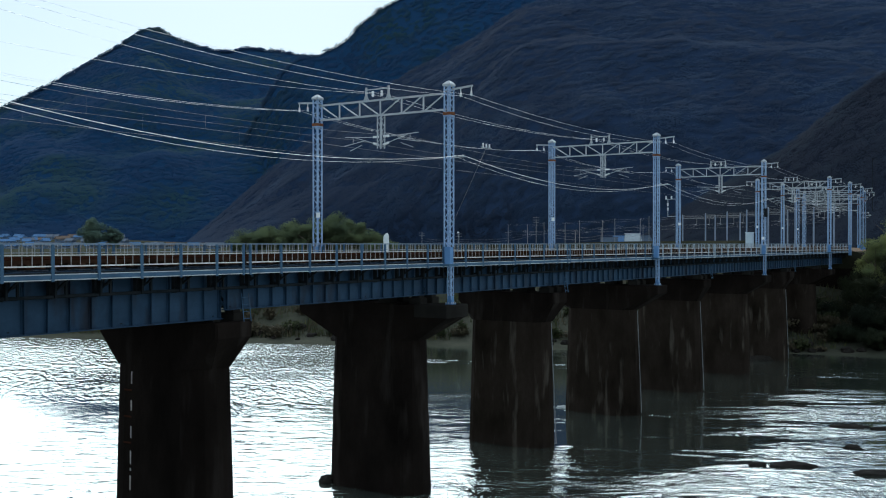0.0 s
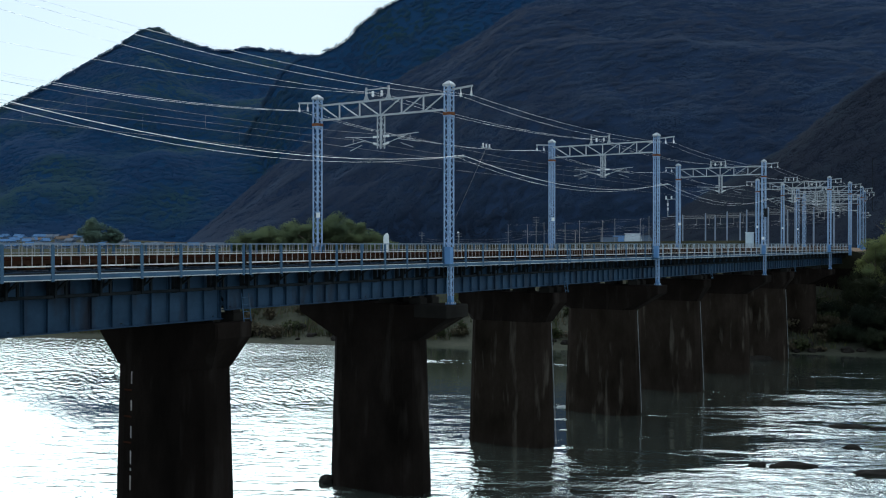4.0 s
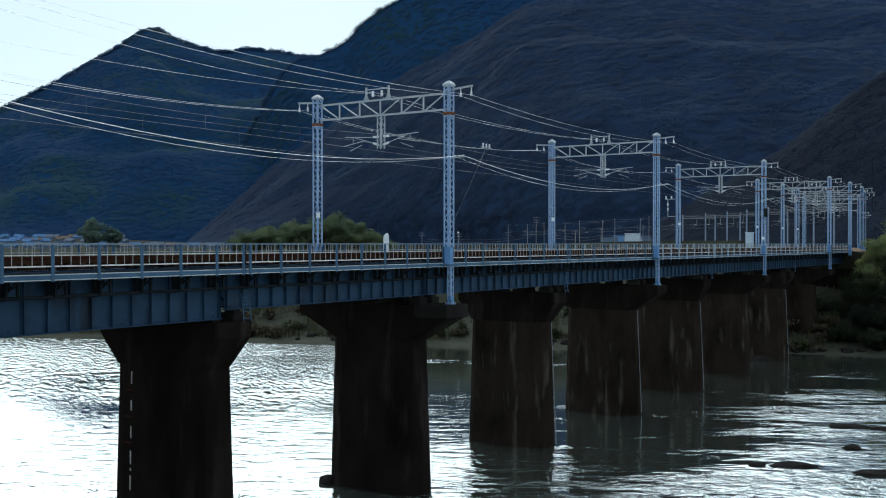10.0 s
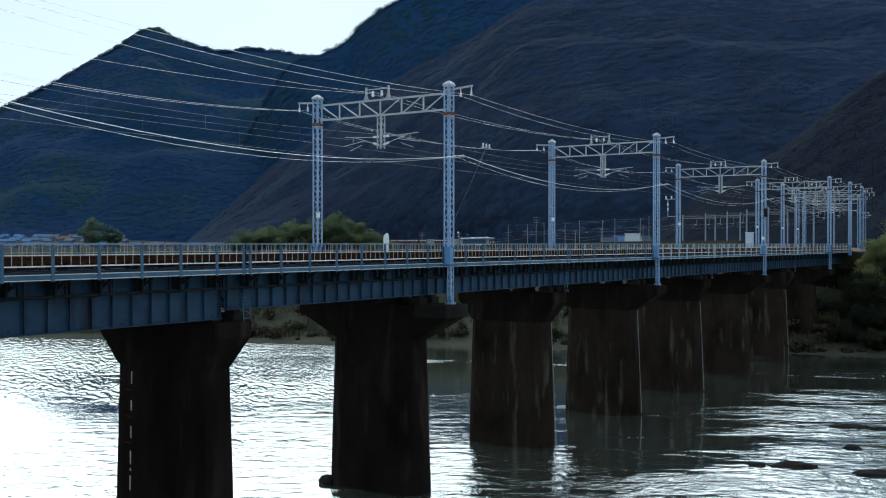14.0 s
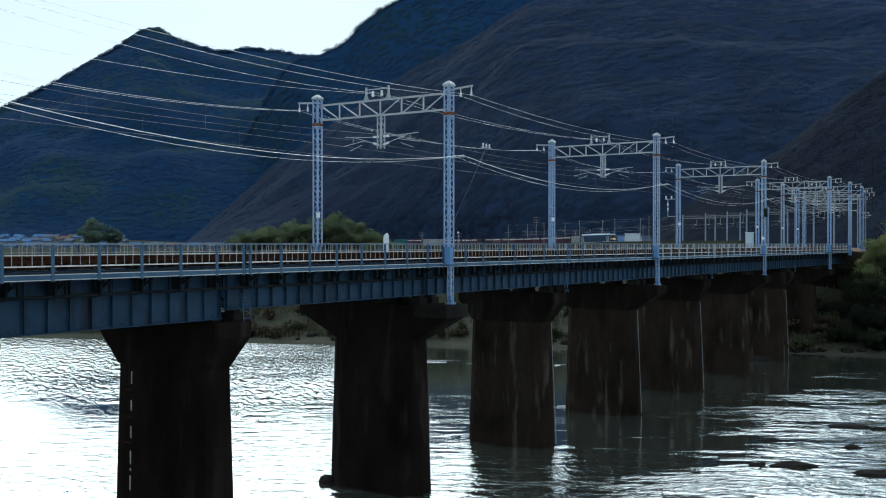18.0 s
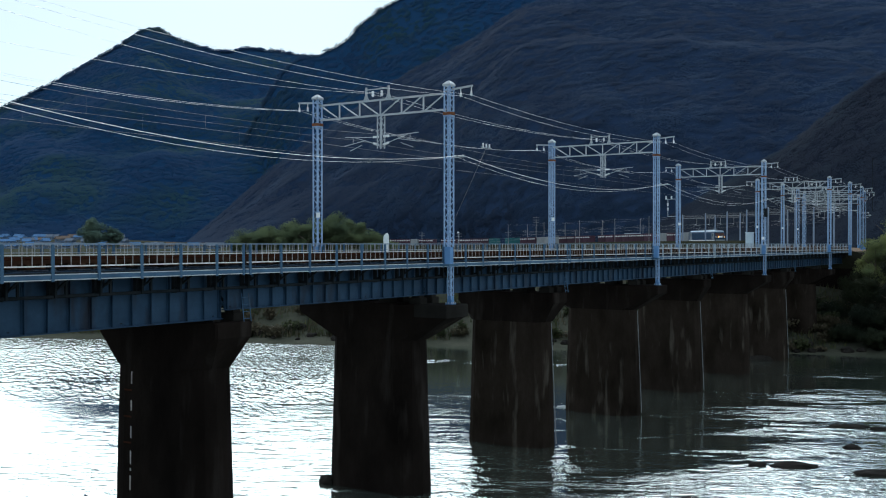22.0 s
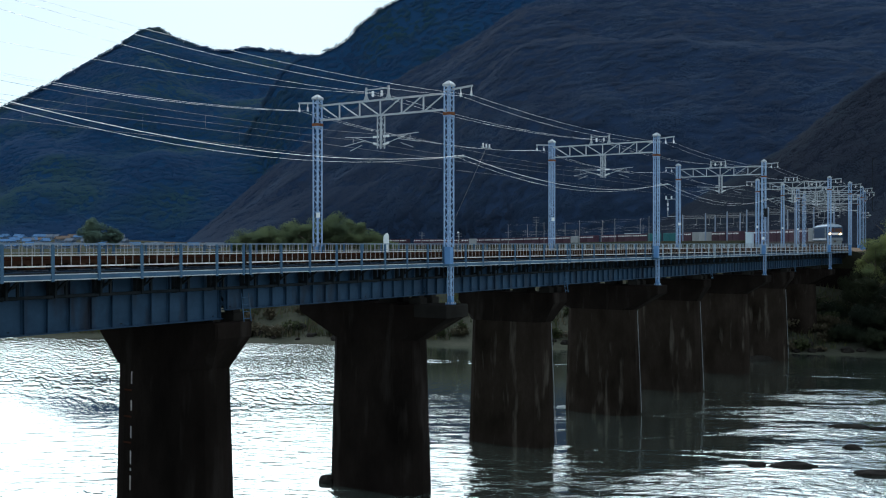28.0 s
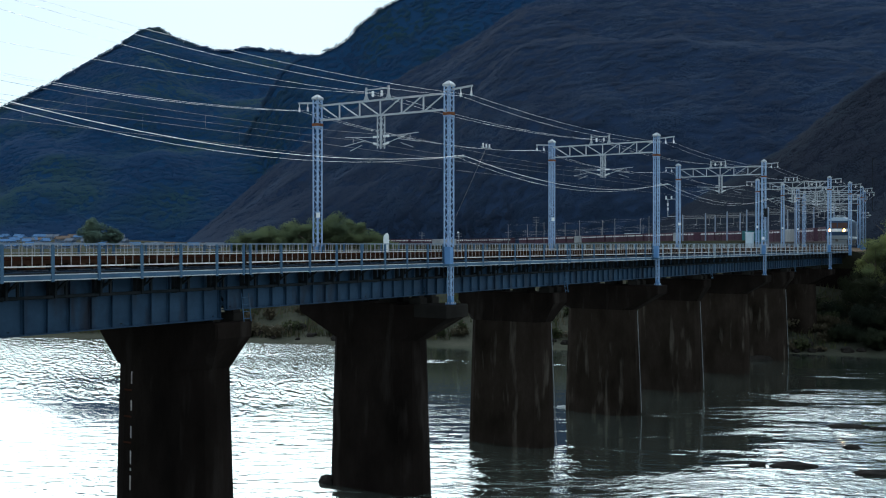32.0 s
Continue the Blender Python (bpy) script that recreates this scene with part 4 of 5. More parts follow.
def build_line():
    s0, s1 = run_at(-2.8, 100.6), run_at(-560, 665)
    bank = base("railway_bank", 0, 0, 0, "ballasted railway embankment curving away from the bridge", "embankment", kind="structure")
    part("embankment", ribbon(s0, s1, 6.0, [(-3.2, -0.55), (-9.0, -5.0), (14.0, -5.0), (7.2, -0.55)]), BERM, bank)
    part("ballast_bed", ribbon(s0, s1, 6.0, [(-2.0, -0.18), (-3.0, -0.56), (7.0, -0.56), (6.0, -0.18)]), BALLAST, bank)
    part("grass_berm", ribbon(run_at(-24.5, 179.5), run_at(-253, 304), 5.0, [(8.2, -1.0), (10.5, 0.9), (12.2, 1.25), (13.6, 1.0), (20.0, -3.0)]), BERM, bank, "low grassy berm beside the track")
    for off in (0.0, 3.8):
        for g in (-0.566, 0.566):
            part("rail", ribbon(s0, s1, 4.0, [(off + g - 0.034, -0.17), (off + g + 0.034, -0.17), (off + g + 0.034, 0), (off + g - 0.034, 0)]), RUST, bank)


def build_abutment():
    a = base("abutment", -4.4, 100.3, -13, "dark concrete bridge abutment on the bank", "abutment", kind="structure")
    part("breast_wall", Form().box(-5.3, 0, 0, 5.3, 1.6, 10.6).box(-5.3, 0.9, 10.6, 5.3, 1.6, 12.7), CONCRETE, a)
    for e in (-1, 1):
        f = Form()
        x0, x1 = 5.3 * e - 0.35 * (e > 0) * 2, 5.3 * e + 0.35 * (e < 0) * 2
        f.add([(x, y, z) for x in (x0, x1) for y, z in ((1.6, 0), (16, 6), (16, 11.6), (1.6, 12.6))], [(3, 2, 1, 0), (4, 5, 6, 7), (0, 1, 5, 4), (1, 2, 6, 5), (2, 3, 7, 6), (3, 0, 4, 7)])
        part("wing_wall", f, CONCRETE, a)


def build_far_portal(beam=True):
    p = base("catenary_mast", 0, 0, 0, "slim concrete pole portal over the tracks" if beam else "pair of slim poles with cantilevers beside the tracks", "catenary mast", "masts along the curve")
    for x in (3.0, -6.8):
        part("pole", Form().rod((x, 0, -3.0), (x, 0, 8.8), 0.21 if beam else 0.12, 8, 0.17 if beam else 0.08), POLE if beam else DULLWIRE, p)
        part("pole_cap", Form().rod((x, 0, 8.8), (x, 0, 8.98), 0.19 if beam else 0.1, 8, 0.08), GALV, p)
        if not beam:
            e = 1 if x > 0 else -1
            part("cantilever", Form().rod((x, 0, 6.9), (x - 3.2 * e, 0, 6.5), 0.03, 6).rod((x, 0, 5.8), (x - 2.4 * e, 0, 6.5), 0.03, 6), DULLWIRE, p)
    tr = Form()
    for z in (7.9, 8.4):
        tr.beam((3.0, 0, z), (-6.8, 0, z), 0.09, 0.08)
    for k in range(10):
        x = 3.0 - 0.98 * k
        tr.beam((x, 0, 7.9 if k % 2 else 8.4), (x - 0.98, 0, 8.4 if k % 2 else 7.9), 0.05, 0.05)
    if beam:
        part("crossbeam", tr, DULLWIRE, p)
    for x in ((0.0, -3.8) if beam else ()):
        arm = part("bracket_arm", Form().rod((x + 1.2, 0, 7.9), (x + 1.2, 0, 5.9), 0.05).rod((x + 1.2, 0, 6.2), (x, 0, 6.4), 0.025).rod((x + 1.2, 0, 5.9), (x - 0.2, 0, 5.6), 0.025), DULLWIRE, p)
        part("insulator", insulator(Form(), (x + 1.1, 0, 6.2), 3, 0.07, 0.1, (-1, 0, 0.1)), PORCELAIN, arm)
    return p


def build_far_masts():
    first = second = None
    stops = [98.0, 113.0, 128.5, 146.0, 159.6, 173.2, 187.3] + [208.0 + 19.0 * k for k in range(5)]
    for k, s in enumerate(stops):
        c, l = along(s), side_of(s)
        m = Matrix.Translation((c.x, c.y, rail_z(s) - 0.4)) @ Matrix.Rotation(math.atan2(-l.y, -l.x), 4, "Z")
        if k > 6:
            if second is None:
                second = build_far_portal(False)
                second.matrix_basis = m
            else:
                copy_thing(second, m)
        elif first is None:
            first = build_far_portal()
            first.matrix_basis = m
        else:
            copy_thing(first, m)
    for i, s in enumerate(stops):
        c, l = along(s), side_of(s)
        if i:
            for off, z, r in ((0, 6.3, 0.013), (0, 5.4, 0.012), (3.8, 6.3, 0.013), (3.8, 5.4, 0.012), (-3.0, 8.7, 0.014), (6.8, 8.7, 0.014)):
                wire("overhead_wire", p0 + l0 * off + Vector((0, 0, z)), c + Vector((0, 0, rail_z(s) - 0.4)) + l * off + Vector((0, 0, z)), 0.25, r, DULLWIRE, "thin overhead wire along the curve", "wires along the curve", 6)
        p0, l0 = c + Vector((0, 0, rail_z(s) - 0.4)), l


def leaf_cloud(rng, centres, radii, n, size):
    """n leaf triangles strewn over the outsides of the clumps."""
    k = rng.integers(0, len(centres), n)
    d = rng.normal(0, 1, (n, 3))
    d /= np.linalg.norm(d, axis=1)[:, None]
    at = centres[k] + d * (radii[k] * rng.uniform(0.55, 1.08, n))[:, None] * np.array([1, 1, 0.8])
    a = np.cross(d + rng.normal(0, 0.5, (n, 3)), rng.normal(0, 1, (n, 3)))
    a /= np.linalg.norm(a, axis=1)[:, None] + 1e-9
    b = np.cross(d, a)
    s = (size * rng.uniform(0.6, 1.4, n))[:, None]
    v = np.stack([at - a * s * 0.5, at + a * s * 0.5, at + b * s * 1.1], 1).reshape(-1, 3)
    return v, np.arange(3 * n).reshape(-1, 3)


TREE_SEED = [100]


def build_tree(name, x, y, z, h, w, leaves, size, mt, label, category="tree", group="", low=0.15):
    TREE_SEED[0] += 1
    rng = np.random.default_rng(TREE_SEED[0])
    t = base(name, x, y, z, label, category, group)
    trunk = Form()
    lean = Vector((rng.uniform(-0.06, 0.06) * h, rng.uniform(-0.06, 0.06) * h, h * 0.75))
    trunk.rod((0, 0, -0.6), lean, 0.035 * h * 0.5 + 0.05, 7, 0.03)
    for k in range(6):
        a, q = rng.uniform(0, 6.28), rng.uniform(0.25, 0.9)
        p = lean * q
        trunk.rod(p, p + Vector((math.cos(a) * w * 0.33, math.sin(a) * w * 0.33, h * 0.16)), 0.02 * h * (1 - q) + 0.03, 5, 0.015)
    part("trunk", trunk, BARK, t)
    m = 26
    u = rng.normal(0, 1, (m, 3))
    u /= np.linalg.norm(u, axis=1)[:, None]
    u *= rng.uniform(0.3, 0.82, m)[:, None]
    c = u * np.array([w / 2, w / 2, h * (1 - low) / 2]) + np.array([lean.x * 0.6, lean.y * 0.6, h * (low + (1 - low) / 2)])
    r = rng.uniform(0.12, 0.24, m) * w
    v, f = leaf_cloud(rng, c, r, leaves, size)
    part("crown", bulk_mesh("crown", v, f, mt), None, t)
    return t


def seen_at(u, d):
    """The place on the ground d metres ahead of the eye and u metres to the right of its line of sight."""
    return EYE.x - 0.5497 * d + 0.8354 * u, EYE.y + 0.8354 * d + 0.5497 * u


def build_growth():
    rng = random.Random(4)
    # bamboo grove on the far bank
    for u, d, top in ((-33.5, 176, 2.9), (-30.0, 172, 3.4), (-26.5, 178, 3.9), (-23.5, 173, 4.0), (-20.6, 177, 4.4), (-18.0, 172, 4.7), (-15.2, 177, 4.0), (-12.8, 173, 2.3), (-10.6, 178, 0.9), (-36.0, 181, 1.6)):
        x, y = seen_at(u, d)
        z = ground_z(x, y)
        build_tree("bamboo_clump", x, y, z, (top - z) * 1.28, 6.8, 8000, 0.2, BAMBOO, "yellow-green bushy bamboo clump on the river bank", "bamboo", "bamboo grove", 0.05)
    x, y = seen_at(-104.5, 300)
    build_tree("tree", x, y, -1.7, 11.0, 10, 9000, 0.32, SOFTGREEN, "round dull green tree beside the houses", low=0.1)
    x, y = seen_at(-99.5, 302)
    build_tree("tree", x, y, -1.7, 9.0, 6, 5000, 0.32, SOFTGREEN, "low dark green tree beside the houses", low=0.1)
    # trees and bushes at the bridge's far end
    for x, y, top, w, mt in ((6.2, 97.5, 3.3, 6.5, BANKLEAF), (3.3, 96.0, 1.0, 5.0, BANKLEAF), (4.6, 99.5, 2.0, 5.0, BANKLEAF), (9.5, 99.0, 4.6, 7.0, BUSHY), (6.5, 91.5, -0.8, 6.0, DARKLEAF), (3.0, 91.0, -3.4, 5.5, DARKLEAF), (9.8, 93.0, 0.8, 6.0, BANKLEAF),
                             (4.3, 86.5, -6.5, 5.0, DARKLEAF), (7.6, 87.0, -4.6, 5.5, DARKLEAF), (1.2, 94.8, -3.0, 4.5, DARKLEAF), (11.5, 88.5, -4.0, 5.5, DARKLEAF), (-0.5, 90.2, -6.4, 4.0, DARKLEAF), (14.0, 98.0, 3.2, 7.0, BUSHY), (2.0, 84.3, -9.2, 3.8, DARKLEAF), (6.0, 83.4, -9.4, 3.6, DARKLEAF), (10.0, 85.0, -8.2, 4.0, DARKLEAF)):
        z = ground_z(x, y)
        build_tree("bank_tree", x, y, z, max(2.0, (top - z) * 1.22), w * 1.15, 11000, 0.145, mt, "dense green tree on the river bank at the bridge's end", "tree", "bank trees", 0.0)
    # low shrubs along the far waterline
    for k in range(150):
        x = rng.uniform(-75, 0)
        y = 80 + 0.39 * x + rng.uniform(0.8, 16)
        z = ground_z(x, y)
        build_tree("shrub", x, y, z - 0.1, rng.uniform(0.6, 2.4), rng.uniform(1.4, 3.8), 420, 0.26, rng.choice((BUSHY, BUSHY, DRY)), "low scrubby bush on the river bank", "shrub", "shrubs along the waterline", 0.0)


def build_bank_grass():
    rng = np.random.default_rng(77)
    n = 26000
    x = rng.uniform(-95, 14, n)
    y = 80 + 0.39 * x + 1.6 + 26 * rng.uniform(0, 1, n) ** 1.4
    keep = [noise.noise((p * 0.16, q * 0.16, 2.0)) + rng.uniform(-0.3, 0.3) > -0.02 for p, q in zip(x, y)]
    x, y = x[keep], y[keep]
    n = len(x)
    z = np.array([ground_z(p, q) for p, q in zip(x, y)])
    h = rng.uniform(0.25, 0.85, n)
    a = rng.uniform(0, 6.28, n)
    lean = rng.normal(0, 0.25, (n, 2)) * h[:, None]
    w = h * 0.16
    v = np.stack([np.stack([x - np.cos(a) * w, y - np.sin(a) * w, z - 0.05], 1), np.stack([x + np.cos(a) * w, y + np.sin(a) * w, z - 0.05], 1), np.stack([x + lean[:, 0], y + lean[:, 1], z + h], 1)], 1).reshape(-1, 3)
    half = n // 3 * 3
    for name, lo, hi, mt, label in (("dry_grass", 0, half // 2, DRY, "dry brown grass on the river bank"), ("green_grass", half // 2, n, BUSHY, "short green grass on the river bank")):
        tagged(new(name, bulk_mesh(name, v[lo * 3:hi * 3], np.arange((hi - lo) * 3).reshape(-1, 3), mt)), label, "grass", kind="stuff")


def build_rock(x, y, z, sx, sy, sz, seed, label="dark wet rock lying in the river", group="rocks in the river"):
    v, t = icosphere(3)
    rng = random.Random(seed)
    o = rng.uniform(0, 50)
    pts = []
    for p in v:
        k = 1 + 0.35 * noise.noise((p[0] * 1.4 + o, p[1] * 1.4, p[2] * 1.4)) + 0.14 * noise.noise((p[0] * 4 + o, p[1] * 4, p[2] * 4))
        pts.append((p[0] * k * sx / 2, p[1] * k * sy / 2, p[2] * k * sz))
    ob = thing("rock", Form().add(pts, t.tolist()), ROCK, label, "rock", group, at=(x, y, z))
    ob.rotation_euler.z = rng.uniform(0.4, 0.75)


def build_rocks():
    for k, (u, d, sx, sy, sz) in enumerate(((28.8, 70.8, 2.8, 0.8, 0.2), (31.0, 70.0, 2.2, 0.7, 0.16), (20.4, 58.3, 2.6, 0.9, 0.26), (18.4, 58.6, 1.0, 0.6, 0.2), (24.6, 56.2, 2.8, 1.0, 0.26), (36.2, 112.0, 4.2, 1.4, 0.5), (-6.3, 54.3, 0.9, 0.6, 0.45), (26.0, 63.5, 1.2, 0.7, 0.2), (9.0, 62.0, 0.6, 0.4, 0.12))):
        x, y = seen_at(u, d)
        build_rock(x, y, WATER_Z + 0.02, sx, sy, sz, 30 + k)
    rng = random.Random(9)
    for k in range(60):
        x = rng.uniform(-78, 8)
        y = 80 + 0.39 * x + rng.uniform(0.2, 5)
        s = rng.uniform(0.4, 1.2)
        build_rock(x, y, ground_z(x, y) + 0.1, s * 1.3, s, s * 0.45, 200 + k, "grey boulder at the waterline", "boulders along the far bank")


def build_house(u, d, w, l, h, turn, roof, wall, label):
    x, y = seen_at(u, d)
    z = -1.7 + terrace_z(x, y)
    hs = base("house", x, y, z, label, "house", "village houses")
    hs.rotation_euler.z = radians(turn)
    part("wall", Form().box(-w / 2, -l / 2, -2.5, w / 2, l / 2, h * 0.58), wall, hs)
    e, r = 0.6, h
    rf = Form()
    rf.add([(-w / 2 - e, -l / 2 - e, h * 0.54), (w / 2 + e, -l / 2 - e, h * 0.54), (w / 2 + e, l / 2 + e, h * 0.54), (-w / 2 - e, l / 2 + e, h * 0.54), (-w / 2 - e * 0.6, 0, r), (w / 2 + e * 0.6, 0, r),
            (-w / 2 - e, -l / 2 - e, h * 0.54 + 0.16), (w / 2 + e, -l / 2 - e, h * 0.54 + 0.16), (w / 2 + e, l / 2 + e, h * 0.54 + 0.16), (-w / 2 - e, l / 2 + e, h * 0.54 + 0.16)],
           [(0, 3, 2, 1), (6, 7, 5, 4), (8, 9, 4, 5), (0, 1, 7, 6), (2, 3, 9, 8), (3, 0, 6, 4, 9), (1, 2, 8, 5, 7)])
    ro = part("roof", rf, roof, hs)
    part("ridge", Form().rod((-w / 2 - e, 0, r), (w / 2 + e, 0, r), 0.16, 6), roof, ro)
    for k in range(max(2, int(w / 2.6))):
        xx = -w / 2 + (k + 0.5) * w / max(2, int(w / 2.6))
        for sgn in (-1, 1):
            win = part("window", Form().box(xx - 0.7, sgn * l / 2 - 0.04, 0.9, xx + 0.7, sgn * l / 2 + 0.04, 2.1), PALE, hs)
            part("pane", Form().box(xx - 0.62, sgn * (l / 2 + 0.02) - 0.04, 0.98, xx + 0.62, sgn * (l / 2 + 0.02) + 0.04, 2.02), DARKGLASS, win)


def build_village():
    rng = random.Random(21)
    roofs = ((ROOF_BLUE, "small white house with a blue tiled roof"), (ROOF_GREY, "small white house with a grey tiled roof"), (ROOF_BLUE, "low house with a blue sheet roof"), (ROOF_GREY, "low house with a grey sheet roof"), (ROOF_BROWN, "house with a brown tiled roof"))
    for k in range(40):
        d = rng.uniform(690, 840)
        side = -0.452 + 0.135 * (k + rng.uniform(0, 1)) / 40
        roof, label = roofs[rng.choice((0, 0, 1, 2, 3, 4) if -0.405 < side < -0.36 else (0, 0, 1, 2, 2, 3))]
        build_house(side * d, d, rng.uniform(4.2, 7.5), rng.uniform(4, 6), rng.uniform(3.2, 4.8), rng.uniform(10, 80), roof, PLASTER, label)
    for k in range(26):
        d = rng.uniform(440, 540)
        side = -0.455 + 0.27 * (k + rng.uniform(0, 1)) / 26
        roof, label = roofs[rng.randrange(5)]
        build_house(side * d, d, rng.uniform(3.6, 6.0), rng.uniform(3.6, 5), rng.uniform(2.6, 3.6), rng.uniform(10, 80), roof, PLASTER, label)
    for u, d, w, h, turn, roof, label in ((57.5, 346, 5.0, 4.9, 25, ROOF_DIM, "low house with a dull blue roof below the brown hillside"), (62.5, 352, 5.5, 5.4, 62, ROOF_BLUE, "small house with a blue tiled roof below the brown hillside"),
                                          (66.0, 348, 4.5, 6.2, 30, ROOF_PALE, "narrow house with a pale sheet roof below the brown hillside"), (70.5, 356, 6.0, 5.6, 50, ROOF_DIM, "small grey roofed house below the brown hillside")):
        build_house(u, d, w, 4.8, h, turn, roof, PLASTER, label)


def build_fittings():
    m = base("marker_board", -8.75, 6.4, 0, "white pointed trackside marker board on the far walkway", "marker")
    part("post", Form().box(-0.04, -0.04, 0, 0.04, 0.04, 0.5), STEEL, m)
    f = Form()
    out = [(-0.17, 0.4), (0.17, 0.4), (0.17, 1.45), (0.1, 1.62), (-0.06, 1.56), (-0.17, 1.38)]
    f.loft([[(a, e, b) for a, b in out] for e in (-0.03, 0.03)])
    part("board", f, WHITE, m).rotation_euler.z = radians(33)
    c = base("relay_cabinet", -9.7, 85.6, -0.06, "pale blue trackside relay cabinet", "cabinet")
    part("body", Form().soft_box(-0.42, -0.42, 0.25, 0.42, 0.42, 2.4, 0.05), CABINET, c)
    part("roof_plate", Form().soft_box(-0.48, -0.48, 2.4, 0.48, 0.48, 2.5, 0.03), CABINET, c)
    part("plinth", Form().box(-0.4, -0.4, 0.0, 0.4, 0.4, 0.25), CAPSTONE, c)
    part("door", Form().box(-0.36, -0.45, 0.35, 0.36, -0.42, 2.3), CABINET, c)
    part("platform", Form().box(-0.9, -1.0, -0.12, 0.9, 1.0, 0.0), CAPSTONE, c)
    for x, y, z in ((-PORTAL_W + 0.21, -0.21, 2.55), (-PORTAL_W + 0.21, 28.39, 2.9), (0.0, 56.98, 1.5), (-PORTAL_W + 0.21, 56.98, 3.0)):
        q = thing("location_plate", Form().box(-0.13, -0.01, -0.14, 0.13, 0.01, 0.14), WHITE, "small white plate fixed to a portal leg", "plate", "plates on the portals", at=(x, y, z))
    for i in (3, 4, 5):
        at = portal_point(i, -PORTAL_W + 0.05, 3.1)
        thing("location_plate", Form().box(-0.12, -0.01, -0.13, 0.12, 0.01, 0.13), WHITE, "small white plate fixed to a portal leg", "plate", "plates on the portals", at=at - Vector((0, 0.24, 0)))
    s = base("colour_light_signal", 0.28, 56.9, 3.6, "black railway signal head on a portal leg", "signal")
    part("backboard", Form().soft_box(-0.17, -0.06, 0, 0.17, 0.06, 0.85, 0.03), DARKSTEEL, s)
    for k in range(3):
        part("hood", Form().rod((0, -0.2, 0.17 + 0.26 * k), (0, -0.06, 0.17 + 0.26 * k), 0.1, 10), DARKSTEEL, s)
    q = base("line_insulator_set", -9.85, 20.2, 8.0, "three white insulators on a bar in the far feeder line", "insulator")
    part("bar", Form().beam((0, -0.75, 0), (0, 0.75, 0), 0.05, 0.05), GALV, q)
    gx, gy = seen_at(-0.9, 175)
    part("guy_wire", Form().rod((0, 0, 0), (gx + 9.85, gy - 20.2, ground_z(gx, gy) - 8.0), 0.016, 5), PIPE, q, "dull grey guy wire")
    for d in (-0.45, 0.0, 0.45):
        part("insulator", insulator(Form(), (0, d, 0.02), 3, 0.07, 0.09), WHITE, q)
    lx, ly = seen_at(2.75, 180)
    lp = base("yard_lamp", lx, ly, ground_z(lx, ly), "slim pale lamp post standing on the far bank", "lamp post")
    top = 2.9 - ground_z(lx, ly)
    part("pole", Form().rod((0, 0, -0.4), (0, 0, top), 0.05, 8, 0.04), GALV, lp)
    part("lamp_head", Form().soft_box(-0.16, -0.12, top, 0.16, 0.12, top + 0.22, 0.04), WHITE, lp)
    # section switch that hangs between two poles of the line
    w = base("section_switch", -9.6, 57.2, 4.4, "small switch gear on a bracket at a portal leg", "switch gear")
    part("bracket", Form().beam((0.6, 0, 1.2), (-0.6, 0, 1.2), 0.06, 0.06).beam((-0.3, 0, -0.6), (-0.3, 0, 1.2), 0.05, 0.05).beam((0.6, 0, -0.6), (-0.3, 0, -0.6), 0.05, 0.05), GALV, w)
    for d, z in ((-0.5, 1.24), (0.1, 1.24), (-0.3, 0.5), (-0.3, 0.0)):
        part("insulator", insulator(Form(), (d, 0, z), 3, 0.1, 0.1), PORCELAIN, w)


FOAM = surface("river_foam", (0.6609, 0.6929, 0.7036), (0.6609, 0.6929, 0.7036), 0.9, 0.0, 2.0, 9, 0.6, 0.5, spec=0.1)
POLE = surface("concrete_pole", (0.17, 0.22, 0.32), (0.27, 0.33, 0.45), 0.8, 0.0, 0.6, 8, 0.1, 0.3)
DRY = leafy("dry_grass_and_twigs", (0.06877, 0.06057, 0.03826), (0.11, 0.08746, 0.05465), (0.04126, 0.04038, 0.02049), 0.2, 0.55)
PLASTER = surface("house_plaster", (0.12, 0.17, 0.26), (0.20, 0.26, 0.36), 0.85, 0.0, 0.6, 5, 0.1, 0.3, spec=0.0)
ROOF_BLUE = surface("blue_roof_tiles", (0.08976, 0.1654, 0.317), (0.1497, 0.2756, 0.4817), 0.35, 0.0, 0.8, 6, 0.2, 0.4, spec=0.0)
ROOF_GREY = surface("grey_roof_tiles", (0.10, 0.12, 0.16), (0.24, 0.27, 0.33), 0.4, 0.0, 0.8, 6, 0.2, 0.4, spec=0.0)
ROOF_BROWN = surface("brown_roof_tiles", (0.17, 0.115, 0.095), (0.24, 0.19, 0.155), 0.5, 0.0, 0.8, 6, 0.2, 0.4, spec=0.0)
ROOF_PALE = surface("pale_roof_sheet", (0.3301, 0.3718, 0.4128), (0.4537, 0.5018, 0.5446), 0.4, 0.0, 0.8, 6, 0.1, 0.3, spec=0.0)
ROOF_DIM = surface("dull_roof_sheet", (0.065, 0.091, 0.13), (0.104, 0.1365, 0.1885), 0.5, 0.0, 0.8, 6, 0.2, 0.4, spec=0.0)
DARKGLASS = surface("dark_window_glass", (0.07859, 0.09607, 0.1171), (0.1572, 0.173, 0.1953), 0.1, 0.0, 1.0, 4, 0.0, 0.1, spec=0.2)
WHITE = surface("white_enamel", (0.86, 0.89, 0.90), (0.86, 0.89, 0.90), 0.35, 0.0, 1.5, 12, 0.0, 0.2)
CABINET = surface("pale_blue_enamel", (0.48, 0.58, 0.67), (0.56, 0.65, 0.70), 0.4, 0.0, 1.0, 8, 0.05, 0.2)

